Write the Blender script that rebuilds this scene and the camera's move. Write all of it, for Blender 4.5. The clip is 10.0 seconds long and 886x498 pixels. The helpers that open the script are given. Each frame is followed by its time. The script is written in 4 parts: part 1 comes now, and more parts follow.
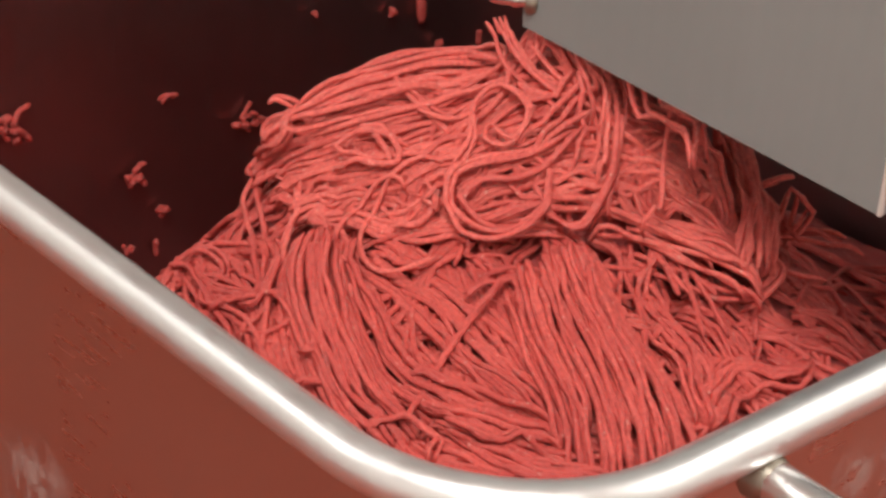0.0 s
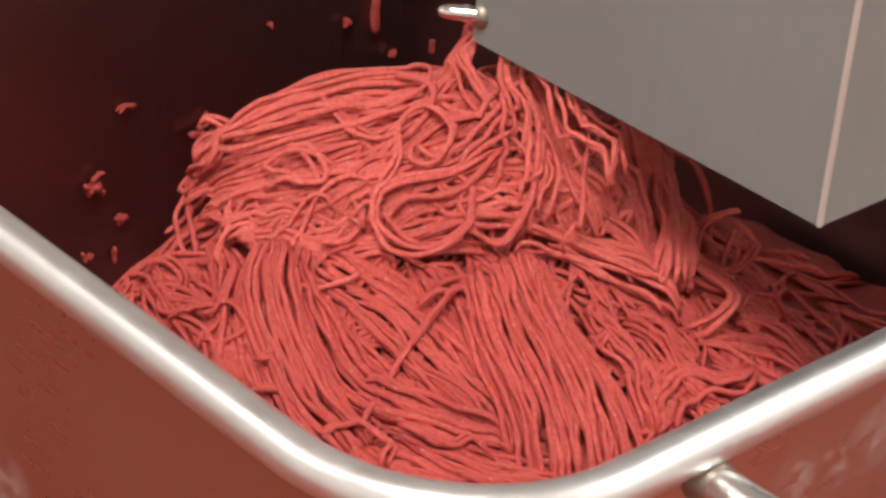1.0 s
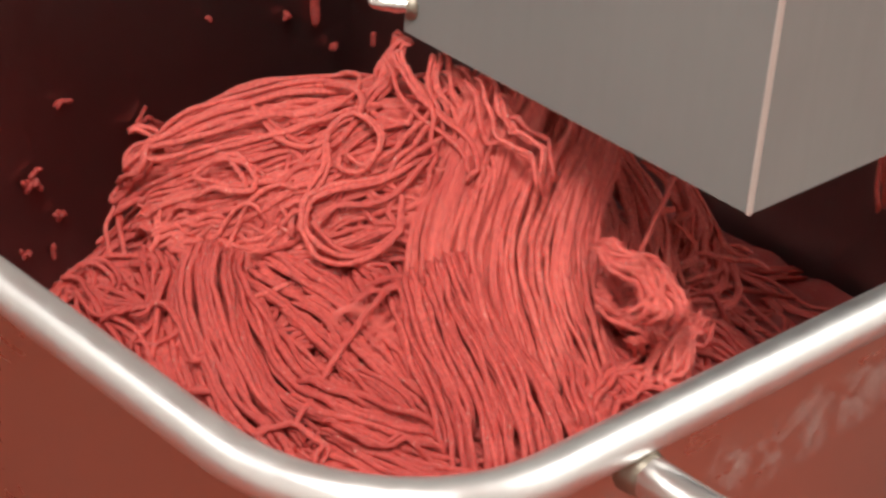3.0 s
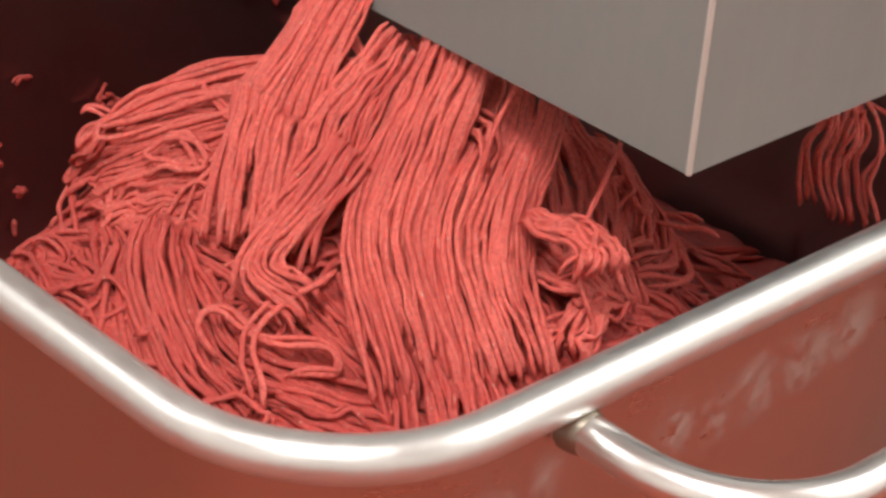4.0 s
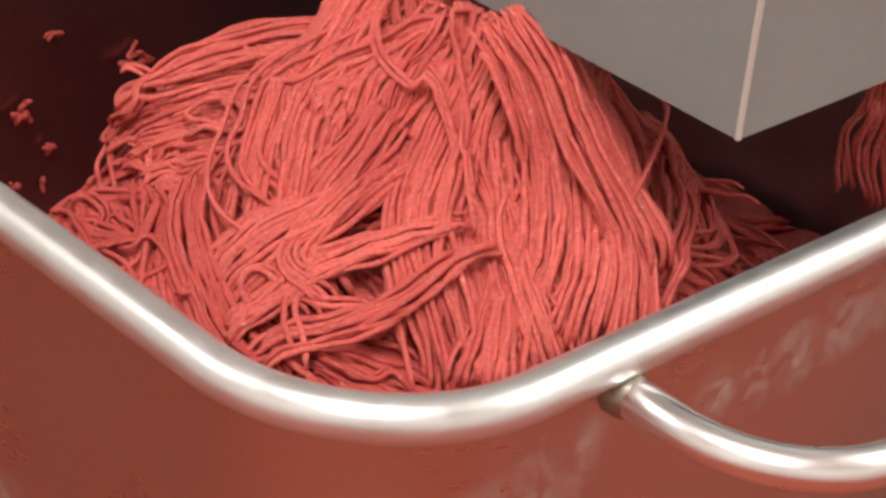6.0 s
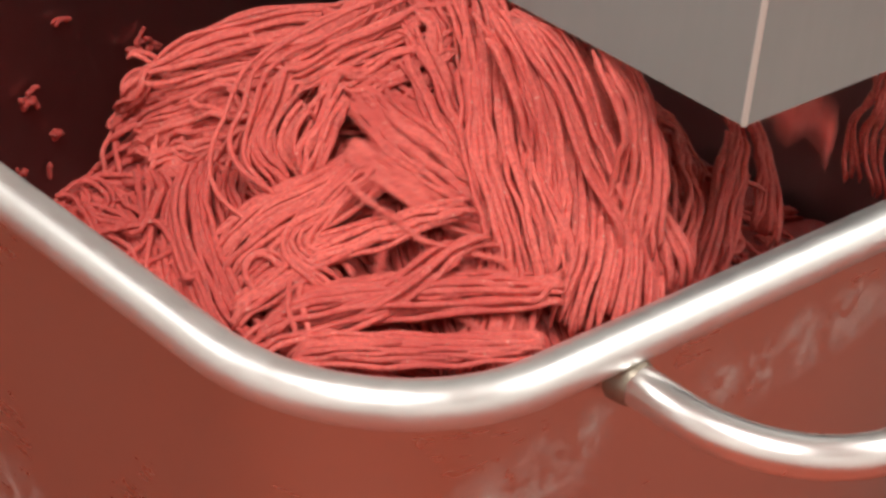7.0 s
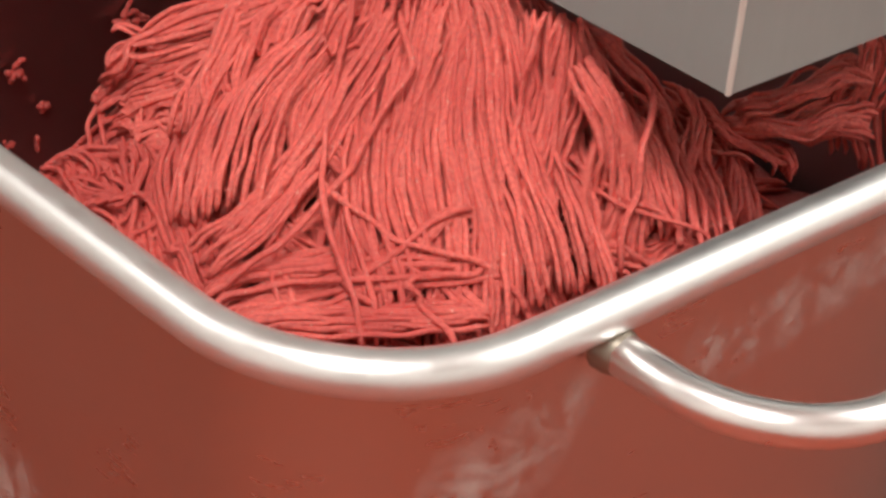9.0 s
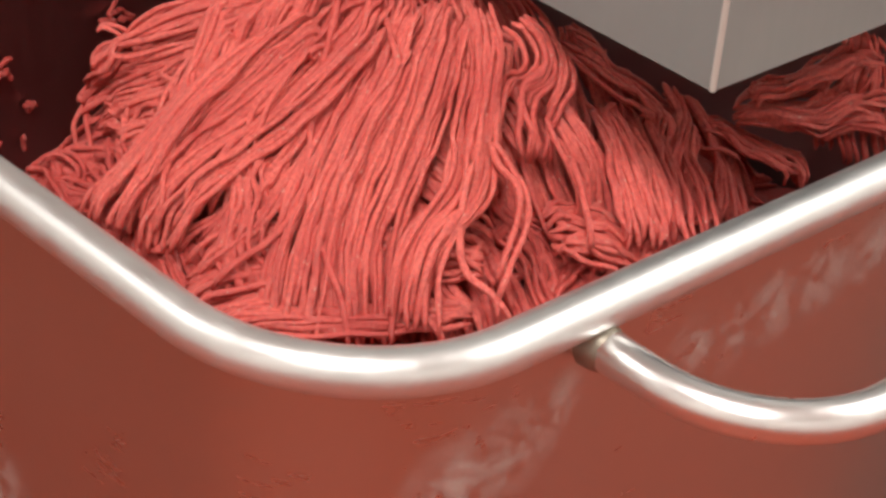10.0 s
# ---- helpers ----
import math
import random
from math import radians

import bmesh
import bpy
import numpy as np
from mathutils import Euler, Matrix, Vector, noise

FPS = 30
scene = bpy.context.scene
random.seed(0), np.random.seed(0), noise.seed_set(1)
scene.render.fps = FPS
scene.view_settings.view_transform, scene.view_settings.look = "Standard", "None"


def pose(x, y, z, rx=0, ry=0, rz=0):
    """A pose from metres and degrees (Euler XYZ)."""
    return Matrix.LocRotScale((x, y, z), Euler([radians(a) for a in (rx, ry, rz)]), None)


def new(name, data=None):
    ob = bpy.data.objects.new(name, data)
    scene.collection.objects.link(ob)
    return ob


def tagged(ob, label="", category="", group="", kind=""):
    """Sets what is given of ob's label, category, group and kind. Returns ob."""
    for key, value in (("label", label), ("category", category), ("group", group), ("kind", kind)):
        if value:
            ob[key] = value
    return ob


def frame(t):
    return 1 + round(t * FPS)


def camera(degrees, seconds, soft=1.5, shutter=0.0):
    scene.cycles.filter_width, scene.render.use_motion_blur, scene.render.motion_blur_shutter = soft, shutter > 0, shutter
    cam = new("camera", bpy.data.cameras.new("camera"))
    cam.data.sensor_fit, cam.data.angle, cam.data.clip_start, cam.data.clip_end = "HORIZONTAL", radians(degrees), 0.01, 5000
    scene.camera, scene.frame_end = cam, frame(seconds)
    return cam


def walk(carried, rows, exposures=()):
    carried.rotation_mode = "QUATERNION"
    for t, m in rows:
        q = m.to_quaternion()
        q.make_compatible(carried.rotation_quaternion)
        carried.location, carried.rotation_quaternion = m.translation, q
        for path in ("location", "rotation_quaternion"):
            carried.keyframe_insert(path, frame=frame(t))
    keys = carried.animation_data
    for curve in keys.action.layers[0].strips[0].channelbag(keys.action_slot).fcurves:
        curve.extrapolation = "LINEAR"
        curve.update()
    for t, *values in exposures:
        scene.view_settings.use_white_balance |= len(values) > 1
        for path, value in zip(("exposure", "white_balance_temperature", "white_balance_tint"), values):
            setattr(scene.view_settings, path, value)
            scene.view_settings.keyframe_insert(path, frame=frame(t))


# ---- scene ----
# ---- camera ----
cam = camera(20.87, 10.0, soft=2.9, shutter=0.5)
walk(cam, [
    (0, pose(-0.6321, -0.6197, 1.3711, 59.961, -4.006, -40.894)),
    (0.5, pose(-0.6337, -0.6287, 1.3809, 59.937, -4.149, -41.256)),
    (1, pose(-0.6482, -0.6399, 1.3941, 59.981, -4.355, -41.863)),
    (1.5, pose(-0.6296, -0.6454, 1.4016, 59.644, -3.550, -41.967)),
    (2, pose(-0.6311, -0.6452, 1.3949, 59.888, -3.853, -42.128)),
    (3.5, pose(-0.6220, -0.6623, 1.3840, 59.929, -4.222, -42.932)),
    (4, pose(-0.6166, -0.6838, 1.3744, 60.100, -4.106, -42.902)),
    (4.5, pose(-0.6216, -0.6779, 1.3734, 59.812, -4.246, -43.087)),
    (5, pose(-0.6212, -0.6734, 1.3713, 59.614, -4.274, -42.742)),
    (5.5, pose(-0.6328, -0.6647, 1.3676, 59.568, -4.795, -42.696)),
    (6, pose(-0.6358, -0.6632, 1.3654, 59.357, -4.996, -42.603)),
    (7.5, pose(-0.6293, -0.6669, 1.3598, 58.941, -5.107, -42.095)),
    (8, pose(-0.6280, -0.6602, 1.3591, 58.634, -5.238, -42.107)),
    (8.5, pose(-0.6318, -0.6578, 1.3589, 58.504, -5.113, -42.477)),
    (9, pose(-0.6271, -0.6709, 1.3579, 58.599, -5.001, -42.339)),
    (9.5, pose(-0.6283, -0.6733, 1.3581, 58.610, -4.930, -42.606)),
    (10, pose(-0.6262, -0.6728, 1.3604, 58.507, -4.831, -42.726)),
])

# ---- world and lamps ----
# The plan below is drawn in bin widths over 1.10; U turns it into metres (a bin 0.70 m square and 0.70 m high).
U = 0.70 / 1.10
RIM = 1.10            # height of the bin's rim above the floor
WX, WY = 1.10, 1.10   # the bin's rim, centre line to centre line
R_RIM = 0.182         # its corner radius
R_TUBE = 0.0208

world = bpy.data.worlds.new("room_air")
world.use_nodes = True
world.node_tree.nodes["Background"].inputs["Color"].default_value = (0.9, 0.92, 1.0, 1)
world.node_tree.nodes["Background"].inputs["Strength"].default_value = 0.085
scene.world = world
scene.view_settings.exposure = 0.0


# Overhead area lamps; none of them is seen.
def unseen_lamp(x, y, sx, sy, watts, colour=(1.0, 0.975, 0.94)):
    data = bpy.data.lights.new("unseen_overhead_light", "AREA")
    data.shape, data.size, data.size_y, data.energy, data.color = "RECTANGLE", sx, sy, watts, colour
    ob = new("unseen_overhead_light", data)
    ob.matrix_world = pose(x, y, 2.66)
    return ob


# Main lamp, set by the edge of the hood's shadow.
unseen_lamp(-0.70, -0.42, 0.50, 0.70, 43)
# Added fill behind the camera, to widen the rim's highlight.
unseen_lamp(-1.25, -1.20, 0.60, 0.60, 17)
# Added fill for the left rim and the heap's left.
unseen_lamp(-1.45, 1.6, 1.4, 0.40, 20)
# Set by the right rim's broad highlight; also brightens the hood's front panel.
unseen_lamp(1.78, -1.25, 0.55, 1.8, 50)

# ---- materials ----


def nodes_of(name):
    m = bpy.data.materials.new(name)
    m.use_nodes = True
    nt = m.node_tree
    return m, nt, nt.nodes["Principled BSDF"]


def add(nt, kind, **values):
    n = nt.nodes.new(kind)
    for key, value in values.items():
        n.inputs[key.replace("_", " ")].default_value = value
    return n


def ramp(nt, fac, stops):
    r = nt.nodes.new("ShaderNodeValToRGB")
    el = r.color_ramp.elements
    el[0].position, el[0].color = stops[0][0], (*stops[0][1], 1)
    el[1].position, el[1].color = stops[-1][0], (*stops[-1][1], 1)
    for p, c in stops[1:-1]:
        e = el.new(p)
        e.color = (*c, 1)
    nt.links.new(fac, r.inputs["Fac"])
    return r.outputs["Color"]


def mix(nt, fac, a, b):
    m = nt.nodes.new("ShaderNodeMix")
    m.data_type = "RGBA"
    nt.links.new(fac, m.inputs["Factor"])
    for s, v in ((m.inputs["A"], a), (m.inputs["B"], b)):
        if isinstance(v, tuple):
            s.default_value = (*v, 1)
        else:
            nt.links.new(v, s)
    return m.outputs["Result"]


def remap(nt, value, a, b, c, d):
    m = nt.nodes.new("ShaderNodeMapRange")
    for k, v in (("From Min", a), ("From Max", b), ("To Min", c), ("To Max", d)):
        m.inputs[k].default_value = v
    nt.links.new(value, m.inputs["Value"])
    return m.outputs["Result"]


def math2(nt, op, a, b):
    m = nt.nodes.new("ShaderNodeMath")
    m.operation = op
    for s, v in zip(m.inputs, (a, b)):
        if isinstance(v, (int, float)):
            s.default_value = v
        else:
            nt.links.new(v, s)
    return m.outputs["Value"]


def bump(nt, b, height, strength, distance):
    n = add(nt, "ShaderNodeBump", Strength=strength, Distance=distance)
    nt.links.new(height, n.inputs["Height"])
    nt.links.new(n.outputs["Normal"], b.inputs["Normal"])


def noise_tex(nt, scale, detail=4.0, stretch=None, rough=0.55):
    co = nt.nodes.new("ShaderNodeTexCoord")
    n = add(nt, "ShaderNodeTexNoise", Scale=scale, Detail=detail, Roughness=rough)
    if stretch:
        mp = add(nt, "ShaderNodeMapping", Scale=stretch)
        nt.links.new(co.outputs["Object"], mp.inputs["Vector"])
        nt.links.new(mp.outputs["Vector"], n.inputs["Vector"])
    else:
        nt.links.new(co.outputs["Object"], n.inputs["Vector"])
    return n.outputs["Fac"]


def meat_material(name, lean, deep, fat):
    m, nt, b = nodes_of(name)
    geo = nt.nodes.new("ShaderNodeNewGeometry")
    mottled = noise_tex(nt, 380, 5)
    broad = noise_tex(nt, 16, 3)
    grain = noise_tex(nt, 850, 4)
    col = ramp(nt, mottled, [(0.22, deep), (0.52, lean), (0.75, tuple(min(1, c * 1.12 + 0.015) for c in lean))])
    col = mix(nt, remap(nt, broad, 0.45, 0.72, 0.0, 0.55), col, deep)
    info = nt.nodes.new("ShaderNodeObjectInfo")
    chance = math2(nt, "FRACT", math2(nt, "ADD", geo.outputs["Random Per Island"], info.outputs["Random"]), 0.0)
    col = mix(nt, remap(nt, chance, 0.0, 1.0, 0.0, 0.38), col, deep)
    flecks = remap(nt, noise_tex(nt, 360, 2), 0.68, 0.74, 0.0, 0.6)
    col = mix(nt, flecks, col, fat)
    nt.links.new(col, b.inputs["Base Color"])
    nt.links.new(remap(nt, mottled, 0.3, 0.7, 0.30, 0.54), b.inputs["Roughness"])
    b.inputs["Specular IOR Level"].default_value = 0.5
    b.inputs["Subsurface Weight"].default_value = 0.28
    b.inputs["Subsurface Radius"].default_value = (1.0, 0.25, 0.18)
    b.inputs["Subsurface Scale"].default_value = 0.0020
    bump(nt, b, grain, 0.9, 0.0016)
    return m


def steel_material(name, base, rough_lo, rough_hi, stretch, streak=0.25, smears=(), metal=1.0, relief=0.03):
    m, nt, b = nodes_of(name)
    b.inputs["Metallic"].default_value = metal
    brushed = noise_tex(nt, 60, 6, stretch)
    cloudy = noise_tex(nt, 7, 5)
    col = mix(nt, remap(nt, cloudy, 0.35, 0.7, 0.0, streak), base, tuple(c * 0.72 for c in base))
    rough = math2(nt, "ADD", remap(nt, brushed, 0.25, 0.75, rough_lo, rough_hi), remap(nt, cloudy, 0.4, 0.8, 0.0, 0.05))
    if smears:
        # pale ragged patches, most of them dried residue wiped over the sheet
        co = nt.nodes.new("ShaderNodeTexCoord")
        patch = None
        for place, size in smears:
            v = nt.nodes.new("ShaderNodeVectorMath")
            v.operation = "DISTANCE"
            v.inputs[1].default_value = place
            nt.links.new(co.outputs["Object"], v.inputs[0])
            s = remap(nt, v.outputs["Value"], size, size * 0.2, 0.0, 1.0)
            patch = s if patch is None else math2(nt, "MAXIMUM", patch, s)
        ragged = remap(nt, noise_tex(nt, 70, 8, None, 0.7), 0.42, 0.64, 0.0, 1.0)
        mask = math2(nt, "MULTIPLY", math2(nt, "MULTIPLY", patch, ragged), 0.62)
        col = mix(nt, mask, col, (0.46, 0.32, 0.26))
        nt.links.new(math2(nt, "SUBTRACT", 1.0, mask), b.inputs["Metallic"])
        rough = math2(nt, "ADD", rough, math2(nt, "MULTIPLY", mask, 0.4))
    nt.links.new(col, b.inputs["Base Color"])
    nt.links.new(rough, b.inputs["Roughness"])
    if relief:
        bump(nt, b, brushed, relief, 0.0003)
    return m


def plain_material(name, a, c, rough, scale=14, height=0.001):
    m, nt, b = nodes_of(name)
    n = noise_tex(nt, scale, 6)
    nt.links.new(ramp(nt, n, [(0.3, a), (0.7, c)]), b.inputs["Base Color"])
    nt.links.new(remap(nt, n, 0.3, 0.7, rough - 0.08, rough + 0.08), b.inputs["Roughness"])
    if height:
        bump(nt, b, noise_tex(nt, scale * 3, 4), 0.2, height)
    return m


MEAT = meat_material("minced_meat", (0.83, 0.174, 0.138), (0.48, 0.048, 0.043), (0.86, 0.58, 0.48))
MEAT_SETTLED = meat_material("minced_meat_settled", (0.71, 0.118, 0.094), (0.40, 0.039, 0.035), (0.84, 0.52, 0.43))
# Darker copy of the meat colour, for the core between and under strands.
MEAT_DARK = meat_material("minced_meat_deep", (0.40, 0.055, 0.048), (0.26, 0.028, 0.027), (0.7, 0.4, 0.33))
# Front smears are dried residue; the last two pale the left side.
STEEL_BIN = steel_material("bin_steel", (0.60, 0.57, 0.54), 0.27, 0.28, (0.4, 0.4, 3.0), streak=0.06, relief=0.0, smears=(
    ((0.105, 0.008, 0.610), 0.042), ((0.138, 0.008, 0.622), 0.040), ((0.165, 0.008, 0.640), 0.026), ((0.278, 0.008, 0.631), 0.026), ((0.307, 0.008, 0.627), 0.030),
    ((0.346, 0.008, 0.631), 0.030), ((0.390, 0.008, 0.638), 0.032), ((0.431, 0.008, 0.643), 0.030), ((0.008, 0.405, 0.490), 0.050), ((0.008, 0.300, 0.470), 0.045)))
# Darker, redder steel: the dim of the bin's inside is put into its colour.
STEEL_INSIDE = steel_material("shaded_inner_steel", (0.33, 0.24, 0.235), 0.30, 0.42, (3.0, 3.0, 0.4), streak=0.5)
STEEL_RIM = steel_material("rim_steel", (0.76, 0.765, 0.745), 0.28, 0.46, (1.0, 1.0, 1.0), streak=0.45, metal=0.9)
STEEL_HANDLE = steel_material("handle_steel", (0.84, 0.83, 0.81), 0.25, 0.33, (0.5, 0.5, 0.5), streak=0.35)
STEEL_HOOD = steel_material("hood_steel", (0.235, 0.242, 0.230), 0.46, 0.58, (2.2, 2.2, 0.25), streak=0.22, metal=0.25)
STEEL_SEAM = steel_material("ground_seam", (0.66, 0.65, 0.60), 0.45, 0.60, (1, 1, 1), metal=0.5)
STEEL_BRIGHT = steel_material("polished_steel", (0.74, 0.73, 0.70), 0.10, 0.20, (1, 1, 1))
STEEL_WELD = steel_material("weld_steel", (0.34, 0.30, 0.24), 0.40, 0.62, (1, 1, 1), streak=0.6)
TILE = plain_material("quarry_tile", (0.235, 0.027, 0.006), (0.315, 0.041, 0.011), 0.65, 6, 0.0)
PLASTER = plain_material("washable_wall", (0.74, 0.73, 0.70), (0.82, 0.81, 0.78), 0.5, 4)

# ---- mesh helpers ----


def part(name, bm, material, parent=None, label=""):
    me = bpy.data.meshes.new(name)
    bmesh.ops.scale(bm, vec=(U, U, U), verts=bm.verts)
    bm.normal_update()
    bm.to_mesh(me)
    bm.free()
    me.materials.append(material)
    ob = new(name, me)
    ob.parent = parent
    if label:
        ob["label"] = label
    return ob


def smooth(ob, angle=40):
    ob.data.shade_smooth()
    ob.data.set_sharp_from_angle(angle=radians(angle))
    return ob


def empty(name, m, label, category, group=""):
    ob = new(name)
    ob.empty_display_size = 0.05
    ob.matrix_world = m
    return tagged(ob, label, category, group)


def box(bm, x0, x1, y0, y1, z0, z1, bevel=0.0):
    made = bmesh.ops.create_cube(bm, size=1.0, matrix=Matrix.LocRotScale(((x0 + x1) / 2, (y0 + y1) / 2, (z0 + z1) / 2), None, (x1 - x0, y1 - y0, z1 - z0)))
    if bevel:
        edges = list({e for v in made["verts"] for e in v.link_edges})
        bmesh.ops.bevel(bm, geom=edges, offset=bevel, segments=2, affect="EDGES")


def tube(bm, points, radius, sides=20, closed=False, caps=True):
    """A round bar along points; radius: a number, or one for each point."""
    pts = [Vector(p) for p in points]
    n = len(pts)
    rings, up = [], None
    for i, p in enumerate(pts):
        a = pts[(i - 1) % n] if closed or i else pts[i]
        b = pts[(i + 1) % n] if closed or i < n - 1 else pts[i]
        d = (b - a).normalized()
        if up is None:
            up = Vector((0, 0, 1)) if abs(d.z) < 0.9 else Vector((1, 0, 0))
        side = d.cross(up).normalized()
        up = side.cross(d).normalized()
        r = radius[i] if isinstance(radius, (list, tuple)) else radius
        rings.append([bm.verts.new(p + r * (math.cos(k) * side + math.sin(k) * up)) for k in (2 * math.pi * j / sides for j in range(sides))])
    for i in range(n if closed else n - 1):
        a, b = rings[i], rings[(i + 1) % n]
        for j in range(sides):
            bm.faces.new((a[j], a[(j + 1) % sides], b[(j + 1) % sides], b[j]))
    if caps and not closed:
        bm.faces.new(rings[0][::-1])
        bm.faces.new(rings[-1])
    bmesh.ops.recalc_face_normals(bm, faces=bm.faces)


def rounded(x0, x1, y0, y1, r, z, n=14):
    """A rounded rectangle, counter-clockwise."""
    out = []
    for cx, cy, a0 in ((x0 + r, y0 + r, 180), (x1 - r, y0 + r, 270), (x1 - r, y1 - r, 0), (x0 + r, y1 - r, 90)):
        for i in range(n + 1):
            a = radians(a0 + 90 * i / n)
            out.append(Vector((cx + r * math.cos(a), cy + r * math.sin(a), z)))
    return out


def skin(bm, loops, cap_first=False, cap_last=False):
    rings = [[bm.verts.new(p) for p in loop] for loop in loops]
    for a, b in zip(rings, rings[1:]):
        for j in range(len(a)):
            k = (j + 1) % len(a)
            bm.faces.new((a[j], a[k], b[k], b[j]))
    if cap_first:
        bm.faces.new(rings[0][::-1])
    if cap_last:
        bm.faces.new(rings[-1])
    bmesh.ops.recalc_face_normals(bm, faces=bm.faces)


# ---- the room ----


def slab(name, x0, x1, y0, y1, z0, z1, material, label, category):
    bm = bmesh.new()
    box(bm, x0, x1, y0, y1, z0, z1)
    return tagged(part(name, bm, material), label, category, kind="structure")


X0, X1, Y0, Y1, TOP = -3.7, 4.2, -3.7, 4.0, 4.25
slab("floor", X0, X1, Y0, Y1, -0.1, 0, TILE, "red-brown quarry tile floor of a butchery", "floor")
slab("ceiling", X0, X1, Y0, Y1, TOP, TOP + 0.1, PLASTER, "plain off-white ceiling", "ceiling")
slab("wall_west", X0 - 0.1, X0, Y0, Y1, -0.1, TOP + 0.1, PLASTER, "plain pale washable wall", "wall")
slab("wall_east", X1, X1 + 0.1, Y0, Y1, -0.1, TOP + 0.1, PLASTER, "plain pale washable wall", "wall")
slab("wall_south", X0 - 0.1, X1 + 0.1, Y0 - 0.1, Y0, -0.1, TOP + 0.1, PLASTER, "plain pale washable wall", "wall")
slab("wall_north", X0 - 0.1, X1 + 0.1, Y1, Y1 + 0.1, -0.1, TOP + 0.1, PLASTER, "plain pale washable wall", "wall")

# ---- the bin ----


def meat_bin():
    root = empty("meat_bin", pose(0, 0, 0), "square stainless steel meat bin with rounded corners and tubular rim", "bin")
    bm = bmesh.new()
    loops = []
    for inset, z in ((0.034, 0.0), (0.030, 0.012), (0.012, RIM - 0.10), (0.005, RIM - 0.004)):
        loops.append(rounded(inset, WX - inset, inset, WY - inset, R_RIM - inset, z))
    skin(bm, loops, True, False)
    smooth(part("body", bm, STEEL_BIN, root, "stainless steel walls smeared with dried residue"), 50)
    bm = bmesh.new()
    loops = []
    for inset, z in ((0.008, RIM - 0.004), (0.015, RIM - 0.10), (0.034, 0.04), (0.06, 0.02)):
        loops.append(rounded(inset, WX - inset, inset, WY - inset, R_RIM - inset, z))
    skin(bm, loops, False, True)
    smooth(part("inside", bm, STEEL_INSIDE, root, "inner steel walls, darkened in colour for the bin's shaded inside"), 50)
    bm = bmesh.new()
    tube(bm, rounded(-0.002, WX + 0.002, -0.002, WY + 0.002, R_RIM + 0.002, RIM - 0.004, 20), R_TUBE, 24, closed=True)
    smooth(part("rim", bm, STEEL_RIM, root, "worn brushed tubular steel rim"), 80)
    # push handle: a bent bar out of the front wall
    zh = RIM - 0.036
    xa, xb, yo, rb = 0.280, 0.820, -0.202, 0.132
    line = [(xa, 0.004, zh), (xa, -0.02, zh), (xa, -0.045, zh)]
    for i in range(13):
        a = radians(180 + 90 * i / 12)
        line.append((xa + rb + rb * math.cos(a), yo + rb + rb * math.sin(a), zh - 0.004 * i / 12))
    line += [(xa + xb - x, y, z) for x, y, z in reversed(line)]
    bm = bmesh.new()
    tube(bm, line, 0.0186, 24)
    handle = smooth(part("handle", bm, STEEL_HANDLE, root, "bent round steel push handle"), 60)
    for x in (xa, xb):
        bm = bmesh.new()
        rings = [(x, -0.001, zh), (x, -0.014, zh), (x, -0.020, zh), (x, -0.024, zh)]
        tube(bm, rings, [0.0220, 0.0216, 0.0202, 0.0186], 28)
        for v in bm.verts:
            v.co += 0.0012 * noise.noise_vector(v.co * 160)
        smooth(part("weld", bm, STEEL_WELD, handle, "dull discoloured weld bead"), 60)
    return root


meat_bin()

# ---- the discharge hood and the machine that carries it ----
HX, HY, HZ = 0.423, 0.027, RIM + 0.138   # its lower corner
HEND = 0.452


